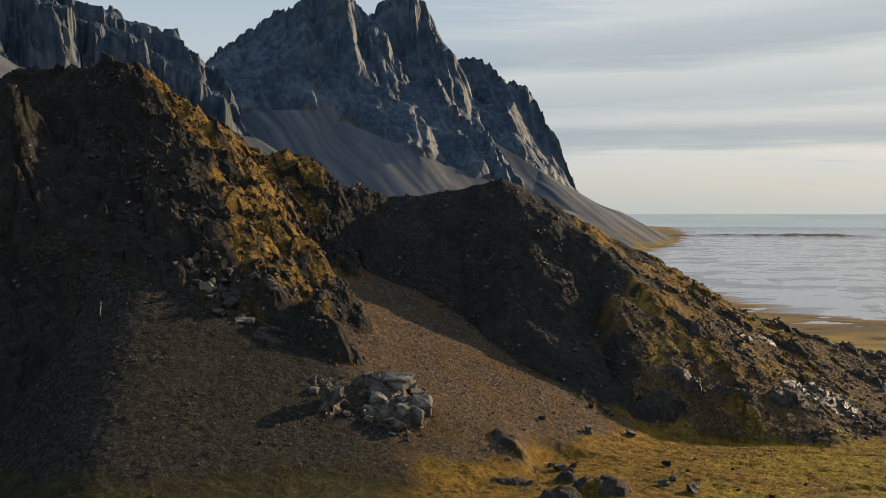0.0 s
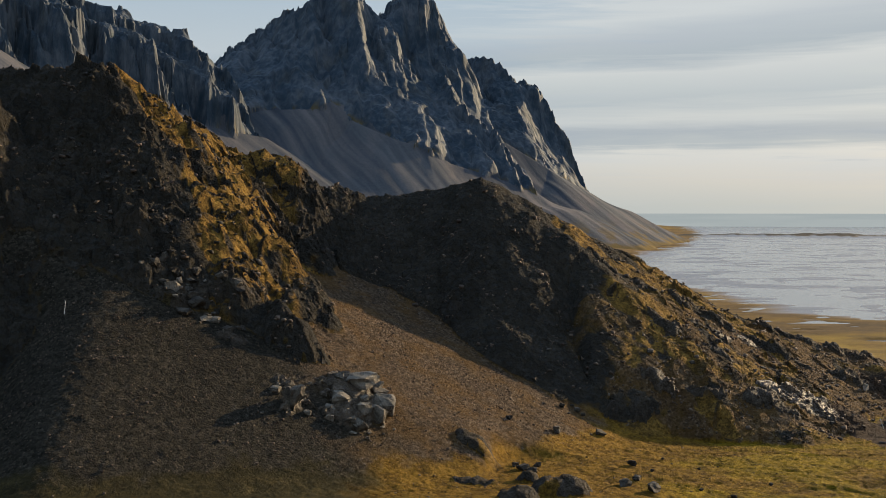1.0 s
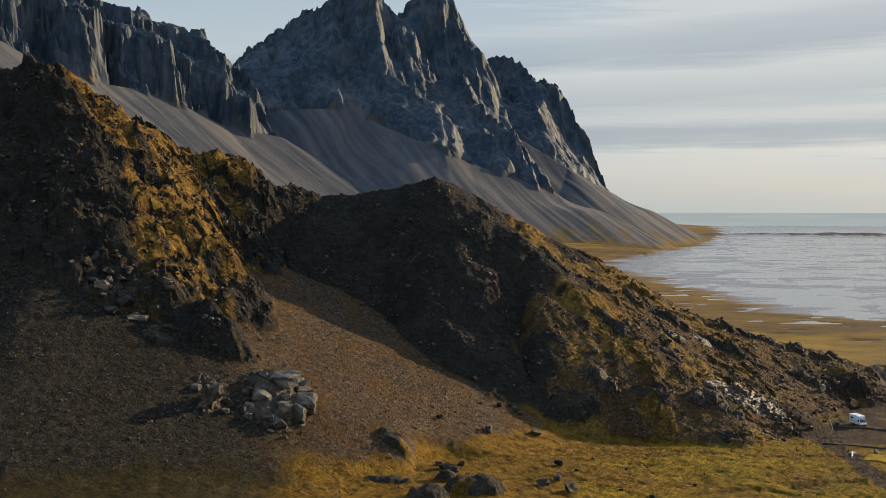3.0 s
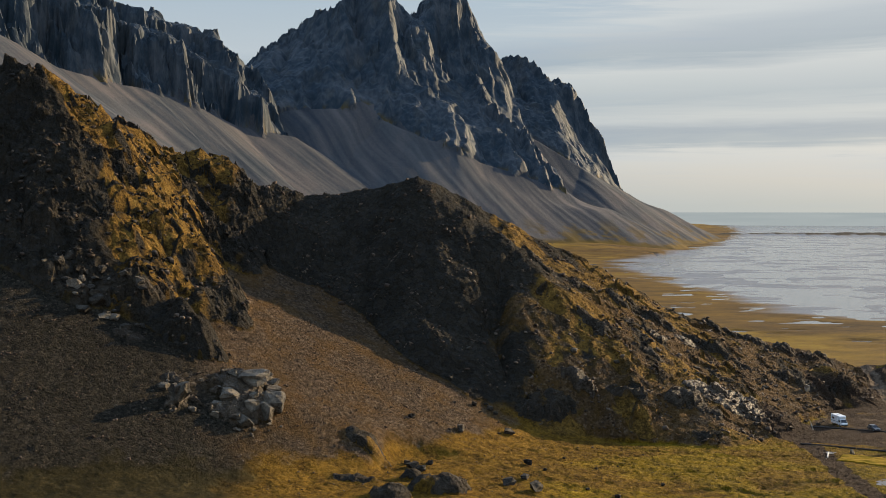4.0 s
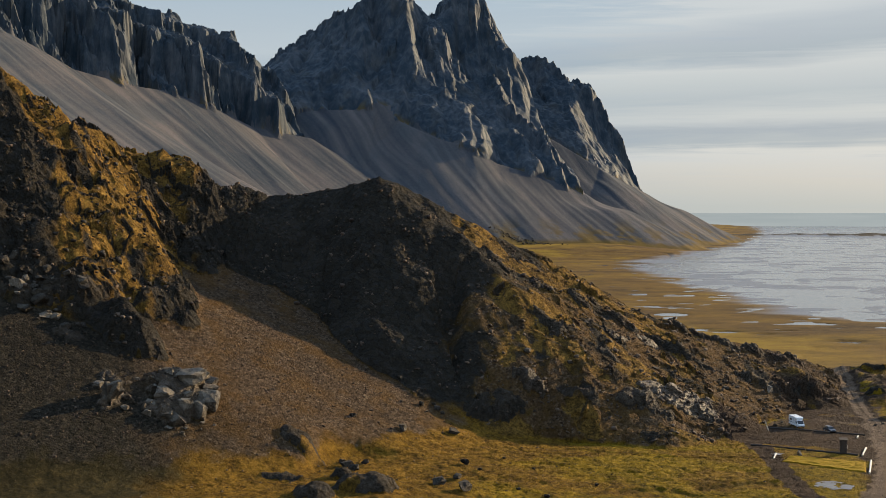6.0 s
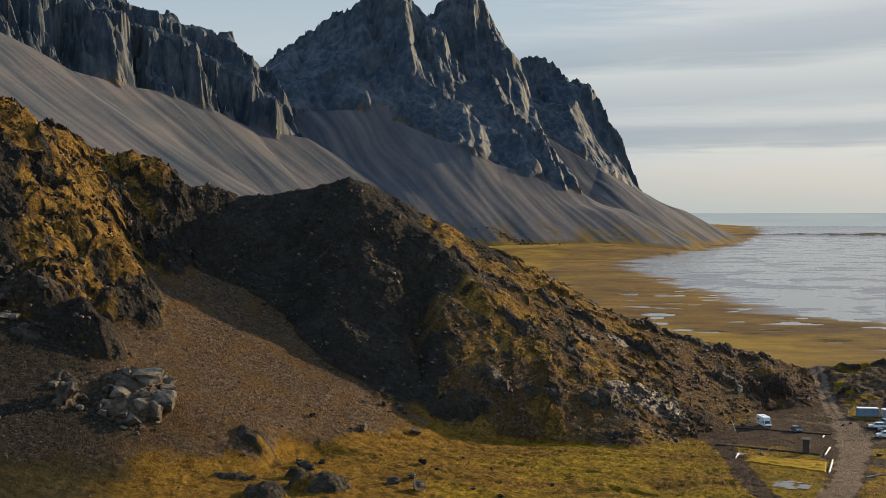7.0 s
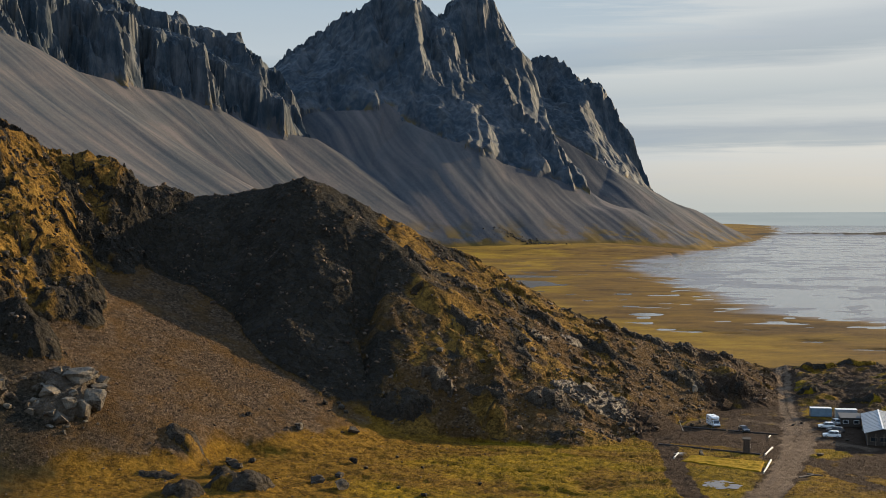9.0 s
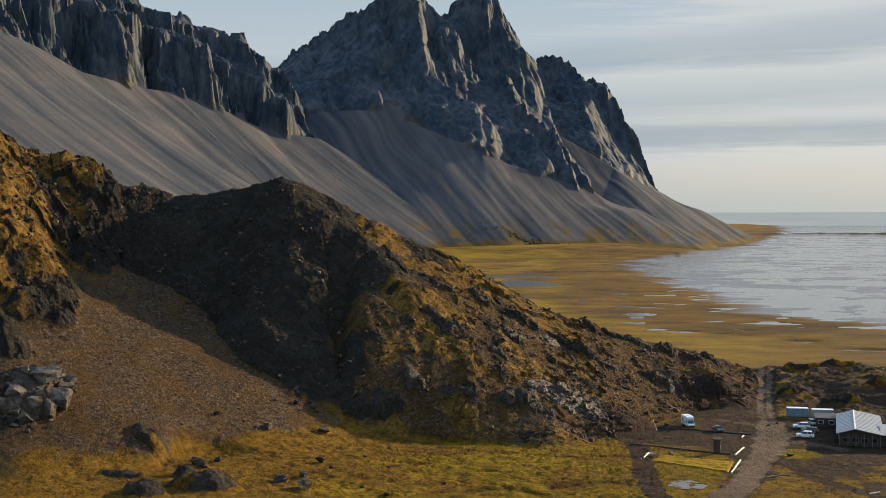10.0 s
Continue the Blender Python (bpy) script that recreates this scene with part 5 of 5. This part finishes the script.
car(146.6, 336.4, -75, DARKCAR, "dark car with its nose to the meadow on the gravel", 4.3, 1.6)
car(170.6, 343.6, 172, WHITE, "white estate car parked before the hut", 4.7, 1.75)
car(171.8, 338.0, 165, DARKCAR, "black car parked between two white ones", 4.6, 1.55)
car(174.6, 348.5, -80, SILVER, "silver car parked facing the meadow", 4.5, 1.75)
car(169.0, 330.0, 172, WHITE, "white off-road car parked on the forecourt", 4.7, 1.85)
camper(139.2, 343.8, -78)
container(169.8, 361.2, -3, STEELBLUE, "pale blue steel shipping container behind the car park")
container(176.7, 359.4, -3, STEELGREY, "grey steel shipping container beside the hut")


def roof_slab(a, b, c, d, thick=0.14):
    bm = bmesh.new()
    lo = [bm.verts.new(p) for p in (a, b, c, d)]
    hi = [bm.verts.new((p[0], p[1], p[2] + thick)) for p in (a, b, c, d)]
    bm.faces.new(lo)
    bm.faces.new(hi)
    for i in range(4):
        bm.faces.new((lo[i], lo[(i + 1) % 4], hi[(i + 1) % 4], hi[i]))
    return bm


def hut():
    """The long low hall with its pale gabled roof; local x to the east, y to the back."""
    top = tagged(new("hall"), "long dark wooden hall with a pale gabled metal roof", "building")
    part("wall", block(0, 0, 0, 10.5, 0.25, 3.2), TIMBER, top, "dark timber front wall")
    part("wall", block(0, 29, 0, 10.5, 29.25, 3.2), TIMBER, top)
    part("wall", block(0, 0.25, 0, 0.25, 29, 3.2), TIMBER, top)
    part("wall", block(10.25, 0.25, 0, 10.5, 29, 3.2), TIMBER, top)
    bm = bmesh.new()
    for yy in (0.0, 0.25):
        bm.faces.new([bm.verts.new(p) for p in ((0, yy, 3.2), (10.5, yy, 3.2), (4.0, yy, 4.35))])
    part("gable", bm, TIMBER, top)
    part("roof", roof_slab((-0.7, -0.9, 3.15), (4.0, -0.9, 4.5), (4.0, 29.8, 4.5), (-0.7, 29.8, 3.15)), ROOFING, top, "pale metal roof slope")
    part("roof", roof_slab((4.0, -0.9, 4.5), (11.2, -0.9, 3.15), (11.2, 29.8, 3.15), (4.0, 29.8, 4.5)), ROOFING, top, "pale metal roof slope")
    part("ridge_cap", block(3.8, -0.95, 4.60, 4.2, 29.85, 4.70, 0.03), PALE_PANEL, top)
    for i in range(14):
        for x0, z0, x1, z1 in ((-0.7, 3.31, 3.9, 4.64), (4.1, 4.64, 11.2, 3.31)):
            yy = 0.6 + i * 2.15
            part("roof_seam", round_bar((x0, yy, z0), (x1, yy, z1), 0.03, 6), ROOFING, top)
    # lower wing to the east
    part("wing", block(10.5, 1.0, 0, 22, 12, 2.9), TIMBER, top, "dark timber side wing")
    part("wing_roof", roof_slab((10.2, 0.2, 3.2), (22.6, 0.2, 2.95), (22.6, 12.6, 2.95), (10.2, 12.6, 3.9)), ROOFING, top, "pale metal roof of the wing")
    for i, x0 in enumerate((0.9, 3.2, 5.5, 7.8, 12.0, 18.5)):
        window = part("window", block(x0, -0.06 if x0 < 10 else 0.94, 0.9, x0 + 1.7, 0.02 if x0 < 10 else 1.02, 2.2, 0.02), OLDWOOD, top, "weathered window frame")
        part("pane", block(x0 + 0.12, -0.10 if x0 < 10 else 0.90, 1.02, x0 + 1.58, -0.06 if x0 < 10 else 0.94, 2.08), GLASS, window)
    door = part("door", block(15.0, 0.90, 0.05, 16.6, 1.0, 2.35, 0.02), PALE_PANEL, top, "white framed glass door")
    part("pane", block(15.2, 0.85, 0.3, 16.4, 0.90, 2.2), GLASS, door)
    for i in range(6):
        part("porch_post", round_bar((0.2 + i * 2.0, -0.7, 0), (0.2 + i * 2.0, -0.7, 3.2), 0.09, 8), OLDWOOD, top)
    for i in range(4):
        w = part("side_window", block(-0.05, 4 + i * 6, 1.0, 0.02, 5.6 + i * 6, 2.2, 0.02), PALE_PANEL, top)
        part("pane", block(-0.09, 4.12 + i * 6, 1.1, -0.05, 5.48 + i * 6, 2.1), GLASS, w)
    top.matrix_basis = pose(175.6, 319.5, 0.0, 0, 0, -12)


def shed():
    top = tagged(new("shed"), "small dark shed with white window frames beside the hall", "shed")
    part("wall", block(0, 0, 0, 5.5, 6, 2.5), TIMBER, top)
    part("roof", roof_slab((-0.3, -0.3, 2.5), (5.8, -0.3, 2.5), (5.8, 6.3, 2.9), (-0.3, 6.3, 2.9)), TRIM, top, "dark felt roof")
    for x0 in (0.5, 3.4):
        w = part("window", block(x0, -0.06, 0.9, x0 + 1.5, 0.02, 2.0, 0.02), PALE_PANEL, top, "white window frame")
        part("pane", block(x0 + 0.12, -0.1, 1.0, x0 + 1.38, -0.06, 1.9), GLASS, w)
    top.matrix_basis = pose(175.0, 345.5, 0.0, 0, 0, -6)


def gate_tower():
    top = tagged(new("gate_tower"), "dark wooden gate tower standing at the car park's edge", "gate")
    for x0 in (-0.75, 0.6):
        for y0 in (-0.6, 0.5):
            part("post", round_bar((x0, y0, 0), (x0 * 0.95, y0 * 0.95, 3.6), 0.12, 10), TIMBER, top)
    for z0 in (1.2, 2.4, 3.3):
        part("crossbeam", block(-0.95, -0.68, z0, 0.8, -0.52, z0 + 0.2, 0.02), TIMBER, top)
        part("crossbeam", block(-0.95, 0.42, z0, 0.8, 0.58, z0 + 0.2, 0.02), TIMBER, top)
    for i in range(7):
        part("plank", block(-0.72 + i * 0.2, -0.70, 0.2, -0.54 + i * 0.2, -0.64, 3.3, 0.01), TIMBER, top)
    part("roof", roof_slab((-1.1, -0.9, 3.6), (0.95, -0.9, 3.6), (0.95, 0.8, 3.9), (-1.1, 0.8, 3.9), 0.1), TIMBER, top)
    part("notice", block(0.82, -0.3, 1.3, 0.86, 0.4, 2.2, 0.01), PALE_PANEL, top, "pale notice board on its side")
    top.matrix_basis = pose(142.8, 306.3, 0.0, 0, 0, -8)


def log(a, b, r, label, material_, group=""):
    za, zb = float(lie(a[0], a[1])) + r * 0.8, float(lie(b[0], b[1])) + r * 0.8
    top = tagged(new("log"), label, "log", group)
    bm = round_bar((*a, za), (*b, zb), r, 10, r * 0.85)
    bmesh.ops.subdivide_edges(bm, edges=[e for e in bm.edges if e.calc_length() > 1.5], cuts=5)
    for v in bm.verts:
        v.co += Vector((noise.noise(v.co * 0.8), noise.noise(v.co * 0.8 + Vector((9, 0, 0))), 0)) * r * 0.5
    part("trunk", bm, material_, top)
    return top


hut()
shed()
gate_tower()
POLES = "whitewashed log laid as the lawn's border"
log((150.4, 313.7), (146.9, 304.0), 0.24, POLES, PALEWOOD, "border logs")
log((147.4, 298.2), (143.6, 285.6), 0.24, POLES, PALEWOOD, "border logs")
log((125.5, 304.3), (123.9, 299.2), 0.22, POLES, PALEWOOD, "border logs")
log((151.8, 327.6), (152.8, 330.4), 0.2, "short pale log on the gravel", PALEWOOD)
log((121.5, 316.5), (134, 310), 0.28, "dark timber edging the car park", TIMBER, "edging timbers")
log((134.3, 309.8), (146, 304.5), 0.28, "dark timber edging the car park", TIMBER, "edging timbers")
log((130.5, 341), (142, 337.5), 0.25, "dark timber barrier behind the parked camper", TIMBER, "barrier timbers")
log((142.5, 337.3), (155, 332), 0.25, "dark timber barrier behind the parked camper", TIMBER, "barrier timbers")
log((150.8, 281), (154.5, 283.5), 0.22, "weathered driftwood log on the verge", OLDWOOD, "driftwood")
log((153.5, 285), (156.5, 282.6), 0.2, "weathered driftwood log on the verge", OLDWOOD, "driftwood")
log((171, 268.5), (173.5, 270), 0.18, "pale driftwood log on the gravel", PALEWOOD, "driftwood")


def pole(x, y, height, lean, label):
    top = tagged(new("pole"), label, "pole")
    z = float(lie(x, y))
    part("shaft", round_bar((x, y, z - 0.3), (x + lean, y, z + height), 0.09, 8, 0.06), PALEWOOD, top)
    part("cap", round_bar((x + lean, y, z + height), (x + lean, y, z + height + 0.08), 0.08, 8), PALEWOOD, top)


pole(-77.2, 254.0, 2.8, 0.3, "pale wooden pole standing on top of the scree")
pole(130, 336.5, 3.0, -1.2, "pale leaning pole beside the car park")
pole(179.5, 340.0, 3.4, 0.0, "white flagpole in front of the hall")


def lawn():
    """A clipped patch of yellow grass, framed by logs."""
    m, t, s = material("lawn_grass")
    p = place(t)
    v = noise_node(t, p, 1.2, 5, 0.7)
    t.links.new(ramp_node(t, v, (0.3, (0.17, 0.098, 0.007)), (0.7, (0.33, 0.20, 0.016))), s.inputs["Base Color"])
    s.inputs["Roughness"].default_value, s.inputs["Specular IOR Level"].default_value = 0.95, 0.05
    relief(t, s, v, 0.8, 0.2)
    corner = [Vector(c) for c in ((124.9, 296.0), (128.3, 302.3), (145.7, 296.2), (143.0, 285.6))]
    bm = bmesh.new()
    n, rows = 36, []
    for i in range(n + 1):
        row = []
        for j in range(n + 1):
            u, w = i / n, j / n
            q = (corner[0] * (1 - u) + corner[3] * u) * (1 - w) + (corner[1] * (1 - u) + corner[2] * u) * w
            edge = min(u, 1 - u, w, 1 - w)
            k = noise.noise(Vector((q.x * 0.6, q.y * 0.6, 0))) * 0.5
            row.append(bm.verts.new((q.x + k * (0.6 if edge == 0 else 0), q.y + k * (0.6 if edge == 0 else 0), float(lie(q.x, q.y)) + (-0.15 if edge == 0 else 0.22 + 0.12 * k))))
        rows.append(row)
    for i in range(n):
        for j in range(n):
            bm.faces.new((rows[i][j], rows[i + 1][j], rows[i + 1][j + 1], rows[i][j + 1]))
    ob = part("lawn", bm, m, None)
    tagged(ob, "bright yellow grass patch framed by pale logs", "lawn", kind="structure")


lawn()
boulder(131.0, 302.6, 1.6, 1.1, 0.8, 0.2, 0, "upright pale stone on the lawn's edge")
boulder(160.6, 304.4, 1.5, 0.6, 1.4, 0.2, 20, "pale flat stone beside the track")
for x, y, size in ((133, 344, 1.4), (130.5, 347, 1.2), (136, 349, 1.0), (162, 347, 1.2), (165, 350, 1.0), (172, 325, 1.0), (168, 322, 0.9)):
    boulder(x, y, size, 0.7, 1.2, 0.2, None, "small dark rock at the gravel's edge", "roadside rocks", None, 0.0, 1)



def puddle(x, y, rx, ry):
    bm = bmesh.new()
    ring = [bm.verts.new((x + rx * math.cos(a) * (1 + 0.4 * noise.noise(Vector((2.2 * math.cos(a), 2.2 * math.sin(a), x)))), y + ry * math.sin(a) * (1 + 0.4 * noise.noise(Vector((2.2 * math.cos(a), 2.2 * math.sin(a), y)))), float(lie(x, y)) + 0.05)) for a in [i * 6.2832 / 40 for i in range(40)]]
    bm.faces.new(ring)
    ob = part("puddle", bm, SILT, None)
    tagged(ob, "grey silt of a dried puddle in the grass", "puddle", kind="structure")


puddle(132, 273, 4.2, 4.0)
puddle(126, 304.5, 1.6, 1.2)
